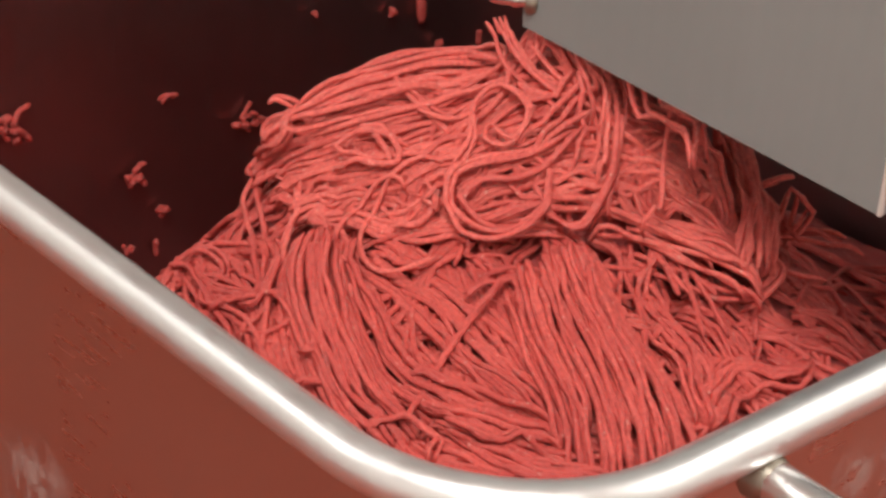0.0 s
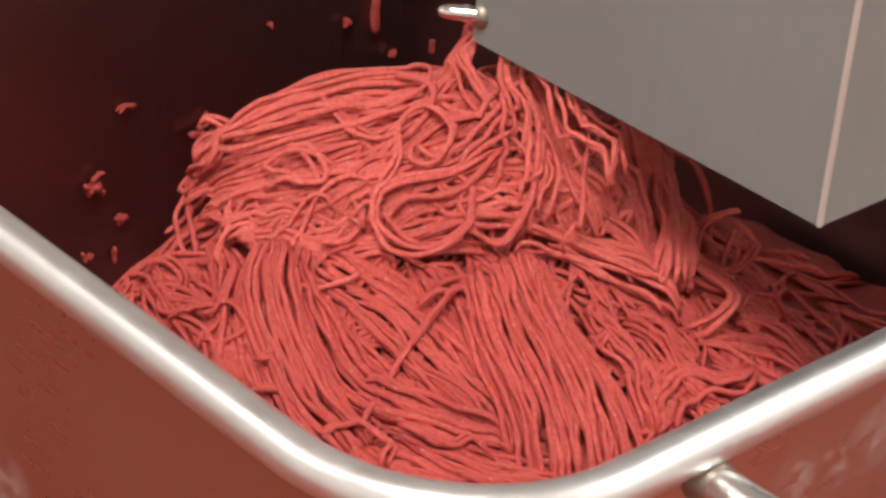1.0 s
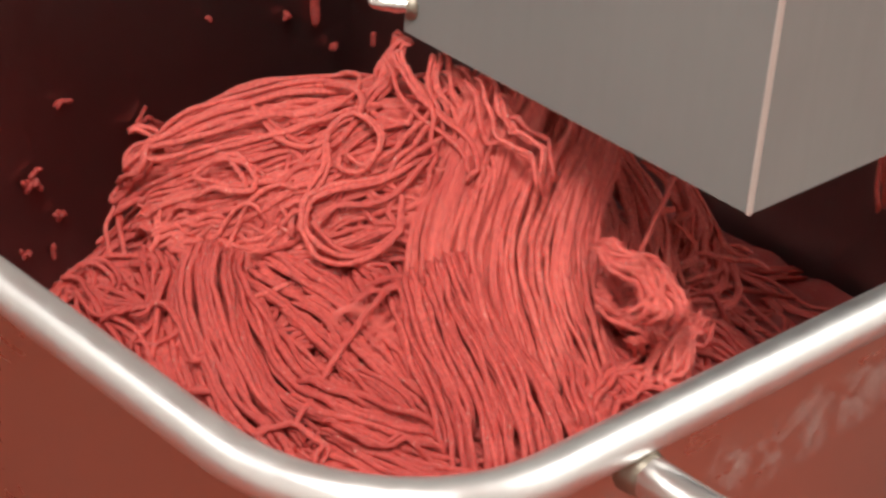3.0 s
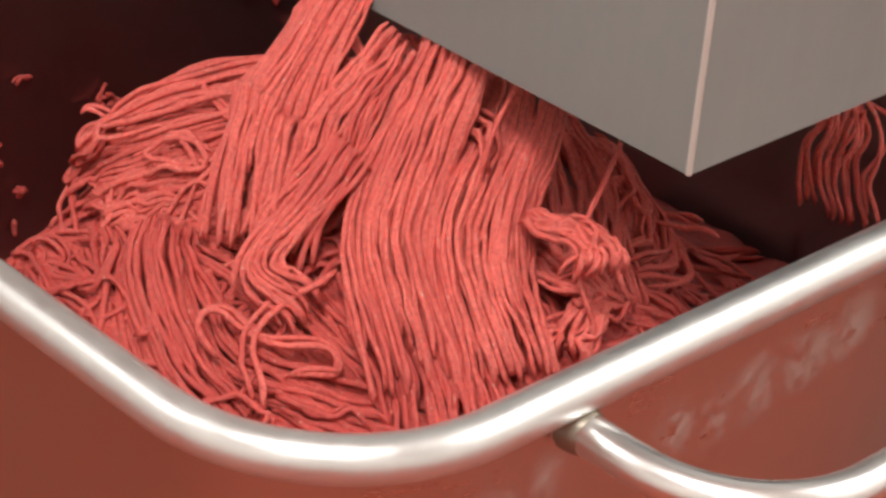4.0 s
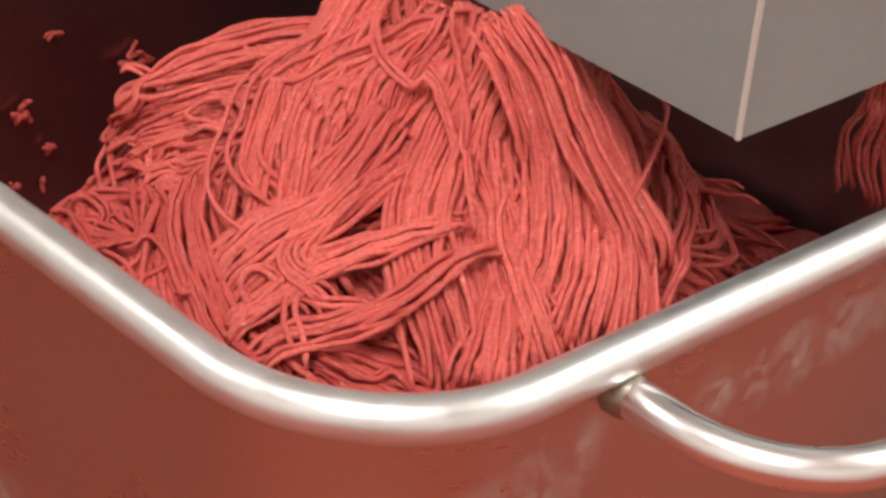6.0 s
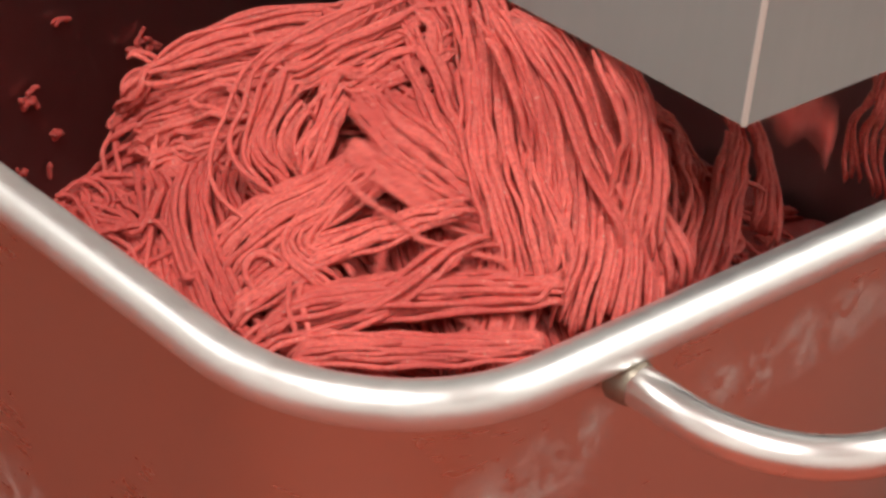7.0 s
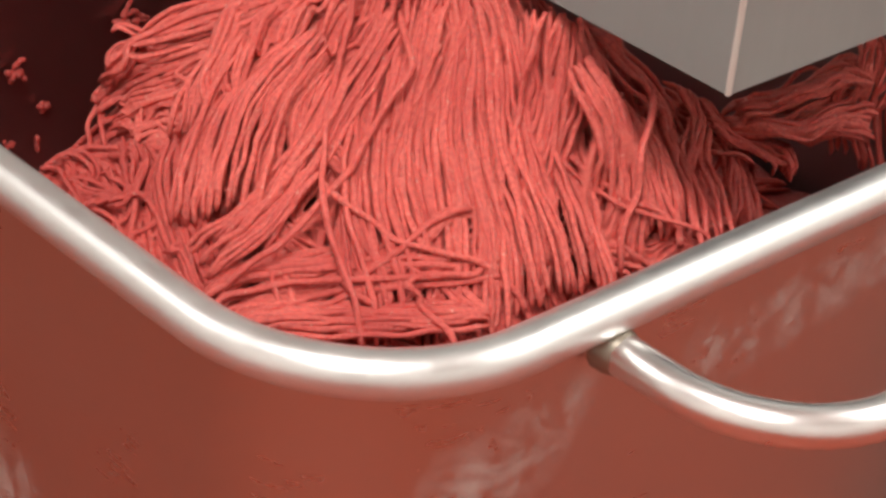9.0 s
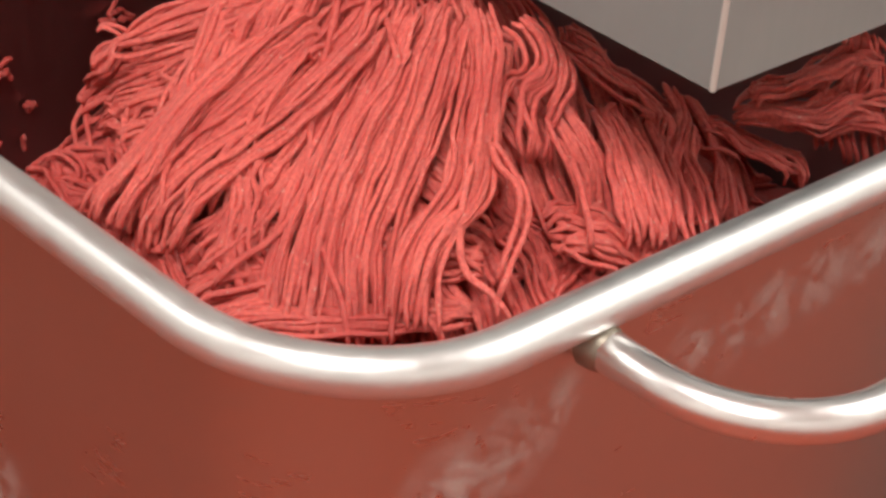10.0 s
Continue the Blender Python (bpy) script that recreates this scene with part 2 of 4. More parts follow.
def hood():
    root = empty("discharge_hood", pose(0, 0, 0), "grey brushed steel discharge hood over the meat bin", "hood")
    t, top, r = 0.004, HZ + 0.95, 0.0028

    def panel(name, pts, label=""):
        """A folded sheet: an outline along the plan, raised from HZ to the top."""
        bm = bmesh.new()
        low, high = [], []
        for x, y in pts:
            low.append(bm.verts.new((x, y, HZ)))
            high.append(bm.verts.new((x, y, top)))
        for i in range(len(pts) - 1):
            bm.faces.new((low[i], low[i + 1], high[i + 1], high[i]))
        bmesh.ops.recalc_face_normals(bm, faces=bm.faces)
        bmesh.ops.solidify(bm, geom=bm.faces[:], thickness=t)
        return smooth(part(name, bm, STEEL_HOOD, root, label), 30)

    panel("side_panel", [(HX, HEND), (HX, HY + r + 0.001)])
    panel("front_panel", [(HX + r + 0.001, HY), (1.30, HY)])
    panel("end_panel", [(HX + 0.006, HEND + 0.003), (1.30, HEND + 0.003)])
    # bright folded and ground corner between the two panels
    bm = bmesh.new()
    loops = []
    for z in (HZ - 0.001, HZ + 0.001, top):
        k = 0.0008 if z < HZ else 0
        loops.append([Vector((HX + r + (r + 0.0012 - k) * math.cos(a), HY + r + (r + 0.0012 - k) * math.sin(a), z)) for a in (radians(180 + 15 * i) for i in range(7))] + [Vector((HX + r, HY + r, z))])
    skin(bm, loops, True, True)
    smooth(part("corner_seam", bm, STEEL_SEAM, root, "bright ground corner seam"), 60)
    # latch pin through a dark collar at the end of the side panel
    way, root_at = Vector((-0.70, 0.71, 0.0)), Vector((HX + 0.004, HEND - 0.004, HZ + 0.027))

    def turned(steps, radii, name, material, parent, label):
        bm = bmesh.new()
        tube(bm, [root_at + way * k for k in steps], radii, 24)
        return smooth(part(name, bm, material, parent, label), 45)

    hinge = turned((-0.006, -0.004, 0.003, 0.005), [0.0125, 0.0140, 0.0140, 0.0125], "hinge_collar", STEEL_WELD, root, "dark steel collar")
    turned((0.003, 0.010, 0.0105, 0.017, 0.0175, 0.028, 0.036, 0.040, 0.0415), [0.0075, 0.0075, 0.0088, 0.0088, 0.0075, 0.0072, 0.0060, 0.0038, 0.0010], "pin", STEEL_BRIGHT, hinge, "polished rounded latch pin")
    bm = bmesh.new()
    box(bm, HX - 0.002, HX + 0.03, HEND + 0.007, HEND + 0.075, HZ + 0.040, top, 0.001)
    part("flange", bm, STEEL_HOOD, root)
    return root


hood()


def machine():
    root = empty("grinder", pose(0, 0, 0), "large plain steel meat grinder cabinet behind the bin", "grinder")
    bm = bmesh.new()
    box(bm, 1.30, 2.20, -0.25, 1.20, 0.0, 2.60, 0.01)
    part("cabinet", bm, STEEL_HOOD, root)
    bm = bmesh.new()
    tube(bm, [(1.30, 0.24, 1.95), (1.12, 0.24, 1.95), (1.11, 0.24, 1.95)], [0.13, 0.13, 0.12], 36)
    smooth(part("outlet_ring", bm, STEEL_BRIGHT, root), 40)
    return root


machine()

# ---- the meat ----
STRAND = 0.0029   # radius of a strand


def ease(a, b, v):
    v = min(1.0, max(0.0, (v - a) / (b - a)))
    return v * v * (3 - 2 * v)


def cap(x, y):
    """The bulge of fresh mince on the heap's top."""
    u = ((x - 0.387) * 0.743 - (y - 0.466) * 0.669) / 0.207
    v = ((x - 0.387) * 0.669 + (y - 0.466) * 0.743) / 0.105
    return 0.076 * (1 + 0.3 * u) * math.sqrt(max(0.0, 1 - math.hypot(u, v) ** 3.4))


def settled(x, y):
    """The settled heap's height: a broad cone against the front corner of the bin, lower behind."""
    d = math.hypot(x - 0.45, (y - 0.48) / 1.04)
    low = 0.34 * ease(0.58, 0.78, y) + 0.16 * ease(0.52, 0.80, x)
    return RIM - 0.155 - low + (0.15 + 0.9 * low) * math.exp(-((d / 0.36) ** 2.2))


def mound(x, y):
    return settled(x, y) + cap(x, y)


def spline(points, n):
    """n + 1 places and ways along a smooth line through points."""
    p = [Vector(q) for q in points]
    p = [p[0] * 2 - p[1]] + p + [p[-1] * 2 - p[-2]]
    out, spans = [], len(p) - 3
    for k in range(n + 1):
        s = min(k / n * spans, spans - 1e-6)
        i, u = int(s), s - int(s)
        a, b, c, d = p[i:i + 4]
        out.append(0.5 * (2 * b + (c - a) * u + (2 * a - 5 * b + 4 * c - d) * u * u + (3 * b - a - 3 * c + d) * u ** 3))
    ways = [(out[min(i + 1, n)] - out[max(i - 1, 0)]).normalized() for i in range(n + 1)]
    return out, ways


class Strands:
    """Gathers round strands of mince into one mesh."""

    def __init__(self):
        self.verts, self.faces = [], []

    def strand(self, pts, radius=STRAND, sides=6, seed=0.0):
        n, up, base = len(pts), None, len(self.verts)
        for i, p in enumerate(pts):
            d = (pts[min(i + 1, n - 1)] - pts[max(i - 1, 0)]).normalized()
            if up is None:
                up = Vector((0, 0, 1)) if abs(d.z) < 0.8 else Vector((1, 0, 0))
            side = d.cross(up).normalized()
            up = side.cross(d).normalized()
            r = radius * (1 + 0.30 * noise.noise((i * 0.70, seed * 7.3, 1.0)))
            if i in (0, n - 1):
                r *= 0.45
            for j in range(sides):
                a = 2 * math.pi * j / sides
                self.verts.append(p + r * (math.cos(a) * side + math.sin(a) * up))
        for i in range(n - 1):
            a = base + i * sides
            for j in range(sides):
                k = (j + 1) % sides
                self.faces.append((a + j, a + k, a + sides + k, a + sides + j))
        self.faces.append(tuple(base + j for j in reversed(range(sides))))
        self.faces.append(tuple(base + (n - 1) * sides + j for j in range(sides)))

    def build(self, name, material, parent=None, origin=None):
        o = Vector(origin) if origin else Vector((0, 0, 0))
        me = bpy.data.meshes.new(name)
        me.from_pydata([(v - o) * U for v in self.verts], [], self.faces)
        me.materials.append(material)
        me.shade_smooth()
        ob = new(name, me)
        ob.location = o * U
        ob.parent = parent
        return ob


def lay(guide, width, rng, straight=0, crown=None, layers=2, fan=(0.75, 1.1), loose=0.0):
    """A band of strands side by side along the guide, draped over the heap and thicker along its middle.
    Gives the strands of each layer, top layer first."""
    length = sum((Vector(b) - Vector(a)).length for a, b in zip(guide, guide[1:]))
    n = max(14, int(length / 0.0080))
    line, ways = spline(guide, n)
    count = max(2, round(width / 0.0053))
    crown = (0.16 * width if crown is None else crown)
    key = rng.random() * 50
    wild = (0.85 if straight else 1.0) + loose
    frames, side = [], None
    for d in ways:
        across = d.cross(Vector((0, 0, 1)))
        steep = max(0.0, 0.4 - across.length)
        level = Vector((0.743, -0.669, 0))
        if across.dot(level if side is None else side) < 0:
            across = -across
        if side is not None and side.dot(level) < 0:
            level = -level
        side = (across + 3 * steep * level).normalized()
        side = (side - d * side.dot(d)).normalized()
        up = side.cross(d)
        frames.append((side, up if up.dot(Vector((-0.55, -0.6, 0.58))) > 0 else -up))
    out = []
    for layer in range(layers):
        strands = []
        for c in range(int(count * (1 + 0.45 * layer))):
            u0 = ((c + 0.5 + rng.uniform(-0.4, 0.4)) / (count * (1 + 0.45 * layer)) - 0.5) * width
            a = int(n * abs(rng.gauss(0, 0.035))) if rng.random() < 0.6 else int(n * rng.random() * 0.3)
            b = n - (int(n * abs(rng.gauss(0, 0.07))) if rng.random() < 0.65 else int(n * rng.random() * 0.45))
            seed, sink = rng.random() * 90, -layer * 0.95 * STRAND + rng.gauss(0, 0.0012)
            stray = rng.random() < 0.13 and layer == 0 and width > 0.02
            if stray:
                sink += rng.uniform(0.003, 0.007)
            drift = rng.gauss(0, 0.030) if stray else rng.gauss(0, 0.0025)
            group = int((u0 + 1) / 0.026 + rng.uniform(-0.2, 0.2))
            where = (group * 3.7 + key, key * 0.31, layer * 0.0)
            lock = (0.0045 - 0.0030 * layer) * noise.noise(where) + 0.0030 * noise.noise((u0 * 90 + key, 2.0, key))
            lean = (0.014 * wild if layer == 0 else 0.0) * 1.2 * noise.noise((where[1] + 5, where[0], 1.5))
            pts = []
            for i in range(a, b + 1):
                s = i / n
                side, up = frames[i]
                u = u0 * (fan[0] + (fan[1] - fan[0]) * s) + (drift + lean * (s - 0.35)) * (1 if s > 0.1 else s * 10)
                u += wild * (0.0120 * noise.noise((s * 2.4 + key, u0 * 13, key)) + 0.0050 * noise.noise((s * 5.0, seed, key)))
                u += 0.0026 * noise.noise((s * length * 42, seed, 3.0))
                p = line[i] + side * u
                q = line[i]
                p.z += max(-0.03, min(0.02, 0.75 * (mound(p.x, p.y) - mound(q.x, q.y))))
                k = 2 * u0 / width
                p += up * (sink + crown * (0.5 - k * k) + lock + wild * (0.0060 * noise.noise((s * 3.4, u0 * 24, key + 9)) + 0.0032 * noise.noise((s * 7.0, seed, 5.0))) + 0.0018 * noise.noise((s * length * 38, seed, 8.0)))
                tuck = max(0.0, (i - b) / n + 0.14, (a - i) / n + 0.06) / 0.14
                p -= up * 0.013 * tuck * tuck
                p.x, p.y = max(0.028, p.x), max(0.028, p.y)
                if abs(p.x - HX) < 0.022 and p.y < HEND + 0.02:
                    p.z = min(p.z, HZ - 0.008)   # passes under the hood's edge
                pts.append(p)
            if len(pts) > 4:
                strands.append((pts, STRAND * rng.uniform(0.80, 1.16), seed))
        out.append(strands)
    return out


BANDS = []
FALLING = {}
RNG = random.Random(11)


def sheet(kind, guide, width, straight=0, **more):
    layers = lay(guide, width, RNG, straight, **more)
    if kind in ("pile", "crest"):
        BANDS.append((MEAT if kind == "crest" else MEAT_SETTLED, layers))
    else:
        FALLING[kind] = (layers, guide)


sheet("pile", [(0.228, 0.433, 1.059), (0.243, 0.361, 1.047), (0.252, 0.278, 1.033), (0.258, 0.200, 1.007)], 0.106)
sheet("pile", [(0.301, 0.368, 1.071), (0.297, 0.315, 1.051), (0.289, 0.259, 1.035), (0.278, 0.215, 1.014)], 0.081)
sheet("pile", [(0.342, 0.308, 1.095), (0.326, 0.253, 1.065), (0.303, 0.179, 1.035), (0.275, 0.110, 0.997)], 0.120, straight=1, crown=0.02)
sheet("pile", [(0.209, 0.468, 1.081), (0.174, 0.427, 1.057), (0.148, 0.360, 1.035), (0.132, 0.296, 1.017), (0.131, 0.248, 1.003)], 0.070, straight=1, crown=0.03)
sheet("pile", [(0.228, 0.458, 1.071), (0.205, 0.420, 1.055), (0.188, 0.358, 1.039), (0.185, 0.291, 1.022), (0.206, 0.239, 1.018)], 0.035, straight=1)
sheet("pile", [(0.174, 0.301, 1.027), (0.194, 0.256, 1.019), (0.219, 0.209, 1.014), (0.244, 0.171, 1.011)], 0.039, straight=1)
sheet("pile", [(0.140, 0.252, 1.008), (0.158, 0.213, 1.000), (0.186, 0.179, 0.998), (0.220, 0.160, 1.006)], 0.029)
sheet("pile", [(0.167, 0.254, 1.014), (0.192, 0.208, 1.006), (0.221, 0.159, 1.000), (0.250, 0.119, 0.996)], 0.039)
sheet("pile", [(0.122, 0.260, 1.006), (0.138, 0.219, 0.996), (0.167, 0.179, 0.994), (0.200, 0.150, 0.997)], 0.029)
sheet("pile", [(0.318, 0.311, 1.084), (0.279, 0.316, 1.078), (0.215, 0.294, 1.044), (0.154, 0.273, 1.021), (0.127, 0.249, 1.004)], 0.008, layers=1)
sheet("pile", [(0.261, 0.330, 1.068), (0.288, 0.326, 1.079), (0.315, 0.307, 1.079), (0.327, 0.282, 1.074), (0.329, 0.252, 1.059)], 0.015, layers=1)
sheet("pile", [(0.122, 0.571, 1.019), (0.130, 0.546, 1.026), (0.125, 0.491, 1.022), (0.116, 0.428, 1.006)], 0.047, loose=0.3)
sheet("pile", [(0.144, 0.576, 1.025), (0.159, 0.560, 1.034), (0.164, 0.523, 1.037), (0.159, 0.477, 1.025)], 0.042, loose=0.4)
sheet("pile", [(0.118, 0.525, 1.022), (0.128, 0.479, 1.024), (0.120, 0.417, 1.016), (0.114, 0.360, 1.001)], 0.036, loose=0.5)
sheet("pile", [(0.193, 0.522, 1.058), (0.157, 0.479, 1.037), (0.128, 0.419, 1.024), (0.114, 0.356, 1.003)], 0.031, loose=0.3)
sheet("pile", [(0.148, 0.514, 1.041), (0.146, 0.477, 1.036), (0.146, 0.427, 1.031), (0.126, 0.392, 1.015)], 0.021, loose=0.6)
sheet("pile", [(0.113, 0.546, 1.026), (0.132, 0.518, 1.033), (0.134, 0.477, 1.028), (0.137, 0.439, 1.023)], 0.016, loose=0.6)
sheet("pile", [(0.185, 0.538, 1.059), (0.164, 0.505, 1.040), (0.139, 0.506, 1.030), (0.144, 0.533, 1.040), (0.170, 0.544, 1.049)], 0.008, layers=1)
sheet("pile", [(0.187, 0.506, 1.062), (0.154, 0.470, 1.043), (0.124, 0.418, 1.026), (0.097, 0.387, 1.011)], 0.008, layers=1)
sheet("pile", [(0.152, 0.385, 1.039), (0.139, 0.345, 1.023), (0.129, 0.291, 1.009), (0.131, 0.240, 0.996)], 0.020, loose=0.4)
sheet("pile", [(0.122, 0.470, 1.036), (0.142, 0.455, 1.048), (0.144, 0.425, 1.039), (0.119, 0.423, 1.025), (0.105, 0.447, 1.030)], 0.008, layers=1, loose=0.3)
sheet("pile", [(0.112, 0.562, 1.030), (0.134, 0.548, 1.042), (0.135, 0.523, 1.035), (0.110, 0.522, 1.027)], 0.008, layers=1, loose=0.3)
sheet("pile", [(0.103, 0.496, 1.030), (0.124, 0.482, 1.042), (0.126, 0.450, 1.033), (0.101, 0.442, 1.023)], 0.008, layers=1, loose=0.3)
sheet("pile", [(0.121, 0.386, 1.032), (0.142, 0.372, 1.043), (0.137, 0.341, 1.026), (0.116, 0.346, 1.020), (0.106, 0.367, 1.024)], 0.008, layers=1, loose=0.3)
sheet("pile", [(0.109, 0.276, 1.014), (0.135, 0.262, 1.022), (0.149, 0.233, 1.016), (0.130, 0.224, 1.005)], 0.008, layers=1, loose=0.3)
sheet("pile", [(0.158, 0.244, 1.023), (0.177, 0.221, 1.022), (0.195, 0.191, 1.014), (0.223, 0.171, 1.019)], 0.008, layers=1, loose=0.3)
sheet("pile", [(0.164, 0.527, 1.054), (0.173, 0.501, 1.057), (0.157, 0.475, 1.045), (0.131, 0.473, 1.031), (0.121, 0.495, 1.036)], 0.008, layers=1, loose=0.3)
sheet("pile", [(0.398, 0.244, 1.062), (0.397, 0.204, 1.046), (0.384, 0.160, 1.026), (0.376, 0.115, 1.005)], 0.036, loose=0.5)
sheet("pile", [(0.420, 0.220, 1.048), (0.435, 0.167, 1.027), (0.443, 0.130, 1.012), (0.460, 0.110, 1.010)], 0.036, loose=0.6)
sheet("pile", [(0.496, 0.123, 1.014), (0.454, 0.149, 1.023), (0.408, 0.147, 1.018), (0.375, 0.134, 1.007)], 0.031, loose=0.7)
sheet("pile", [(0.397, 0.243, 1.068), (0.391, 0.221, 1.058), (0.364, 0.202, 1.035)], 0.008, layers=1)
sheet("pile", [(0.545, 0.190, 1.023), (0.573, 0.162, 1.008), (0.611, 0.146, 0.970), (0.667, 0.160, 0.941)], 0.038, loose=0.5)
sheet("crest", [(0.231, 0.627, 1.077), (0.258, 0.610, 1.116), (0.294, 0.578, 1.148), (0.346, 0.542, 1.166), (0.403, 0.510, 1.171), (0.447, 0.478, 1.175)], 0.041)
sheet("crest", [(0.225, 0.633, 1.064), (0.259, 0.611, 1.098), (0.301, 0.569, 1.129), (0.347, 0.517, 1.154), (0.397, 0.470, 1.174)], 0.038)
sheet("crest", [(0.220, 0.630, 1.042), (0.243, 0.590, 1.081), (0.273, 0.534, 1.120), (0.309, 0.487, 1.143), (0.351, 0.465, 1.163), (0.405, 0.448, 1.181)], 0.037)
sheet("crest", [(0.210, 0.598, 1.041), (0.231, 0.556, 1.078), (0.261, 0.501, 1.109), (0.295, 0.462, 1.131), (0.331, 0.450, 1.155), (0.377, 0.440, 1.172), (0.431, 0.414, 1.182)], 0.032)
sheet("crest", [(0.204, 0.554, 1.052), (0.235, 0.509, 1.075), (0.266, 0.466, 1.103), (0.295, 0.437, 1.124), (0.344, 0.408, 1.146), (0.408, 0.380, 1.174)], 0.031, loose=0.3)
sheet("crest", [(0.206, 0.531, 1.053), (0.236, 0.492, 1.064), (0.264, 0.454, 1.085), (0.289, 0.428, 1.106), (0.334, 0.395, 1.125), (0.395, 0.356, 1.147)], 0.031, loose=0.3)
sheet("crest", [(0.221, 0.499, 1.063), (0.251, 0.454, 1.065), (0.286, 0.415, 1.078), (0.314, 0.383, 1.077), (0.353, 0.358, 1.094)], 0.024, loose=0.3)
sheet("crest", [(0.328, 0.404, 1.135), (0.368, 0.371, 1.137), (0.413, 0.342, 1.130), (0.460, 0.314, 1.122)], 0.036, loose=0.3)
sheet("crest", [(0.389, 0.461, 1.174), (0.418, 0.414, 1.174), (0.448, 0.367, 1.161), (0.484, 0.326, 1.139)], 0.048)
sheet("crest", [(0.404, 0.358, 1.149), (0.448, 0.334, 1.137), (0.491, 0.305, 1.106), (0.491, 0.283, 1.077), (0.452, 0.283, 1.066)], 0.037, loose=0.2)
sheet("crest", [(0.387, 0.353, 1.127), (0.434, 0.325, 1.113), (0.474, 0.293, 1.084), (0.492, 0.256, 1.065), (0.486, 0.227, 1.051)], 0.032, loose=0.2)
sheet("crest", [(0.382, 0.343, 1.092), (0.411, 0.312, 1.084), (0.443, 0.268, 1.070), (0.467, 0.238, 1.058), (0.487, 0.220, 1.053)], 0.037, loose=0.2)
sheet("crest", [(0.398, 0.370, 1.178), (0.346, 0.386, 1.144), (0.307, 0.411, 1.129), (0.284, 0.416, 1.102), (0.285, 0.398, 1.085), (0.308, 0.377, 1.087), (0.331, 0.373, 1.106), (0.326, 0.388, 1.119), (0.299, 0.404, 1.103)], 0.018, layers=1)
sheet("crest", [(0.285, 0.434, 1.129), (0.310, 0.432, 1.152), (0.325, 0.443, 1.171), (0.346, 0.437, 1.184), (0.349, 0.412, 1.172), (0.333, 0.405, 1.156), (0.320, 0.419, 1.157), (0.330, 0.426, 1.170)], 0.013, layers=1)
sheet("crest", [(0.253, 0.526, 1.127), (0.264, 0.507, 1.135), (0.265, 0.480, 1.118), (0.243, 0.495, 1.102), (0.232, 0.523, 1.100), (0.239, 0.539, 1.114), (0.258, 0.523, 1.133), (0.282, 0.479, 1.136)], 0.009, layers=1)
sheet("crest", [(0.415, 0.357, 1.176), (0.393, 0.336, 1.127), (0.361, 0.332, 1.092), (0.342, 0.354, 1.097), (0.340, 0.372, 1.119), (0.357, 0.365, 1.125), (0.367, 0.347, 1.101)], 0.010, layers=1)
sheet("crest", [(0.242, 0.451, 1.081), (0.258, 0.430, 1.080), (0.280, 0.425, 1.099), (0.275, 0.444, 1.122), (0.292, 0.425, 1.125)], 0.013, layers=1)
sheet("crest", [(0.445, 0.401, 1.207), (0.422, 0.362, 1.171), (0.396, 0.340, 1.136), (0.374, 0.331, 1.097)], 0.021, layers=1)
sheet("crest", [(0.443, 0.436, 1.205), (0.414, 0.399, 1.187), (0.366, 0.388, 1.165), (0.331, 0.393, 1.144)], 0.013, layers=1)
sheet("crest", [(0.319, 0.559, 1.153), (0.316, 0.504, 1.154), (0.304, 0.456, 1.142), (0.286, 0.443, 1.125)], 0.014, layers=1)
sheet("crest", [(0.234, 0.630, 1.123), (0.249, 0.616, 1.121), (0.253, 0.587, 1.101), (0.270, 0.564, 1.117)], 0.010, layers=1)
sheet("crest", [(0.240, 0.631, 1.091), (0.228, 0.636, 1.055), (0.209, 0.618, 1.033), (0.171, 0.562, 1.028), (0.149, 0.515, 1.028)], 0.014, layers=1, loose=0.3)
sheet("crest", [(0.219, 0.561, 1.071), (0.192, 0.539, 1.050), (0.167, 0.510, 1.037), (0.145, 0.501, 1.031)], 0.008, layers=1)
sheet("crest", [(0.210, 0.519, 1.060), (0.200, 0.489, 1.054), (0.166, 0.457, 1.039), (0.157, 0.416, 1.027)], 0.021, layers=1, loose=0.4)
sheet("crest", [(0.229, 0.629, 1.065), (0.250, 0.618, 1.101), (0.277, 0.592, 1.129), (0.326, 0.551, 1.152), (0.374, 0.508, 1.162)], 0.033)
sheet("crest", [(0.224, 0.634, 1.042), (0.242, 0.623, 1.074), (0.267, 0.586, 1.100), (0.296, 0.538, 1.130), (0.331, 0.489, 1.150)], 0.033)
sheet("crest", [(0.403, 0.510, 1.168), (0.428, 0.489, 1.175), (0.446, 0.453, 1.179), (0.459, 0.411, 1.175)], 0.032, loose=0.3)
sheet("crest", [(0.430, 0.461, 1.238), (0.422, 0.466, 1.214), (0.407, 0.470, 1.189), (0.381, 0.477, 1.170)], 0.032, loose=0.4)
sheet("crest", [(0.432, 0.428, 1.237), (0.429, 0.406, 1.209), (0.421, 0.380, 1.182), (0.401, 0.362, 1.148)], 0.026, layers=1, loose=0.4)
sheet("crest", [(0.428, 0.370, 1.236), (0.431, 0.334, 1.210), (0.431, 0.294, 1.187), (0.438, 0.263, 1.181)], 0.031, layers=1, loose=0.8)
sheet("crest", [(0.435, 0.331, 1.221), (0.459, 0.321, 1.178), (0.512, 0.344, 1.176), (0.544, 0.346, 1.129), (0.559, 0.332, 1.088)], 0.018, layers=1, loose=0.5)
sheet("crest", [(0.562, 0.373, 1.140), (0.563, 0.338, 1.102), (0.532, 0.275, 1.085), (0.477, 0.214, 1.078)], 0.043, loose=0.5)
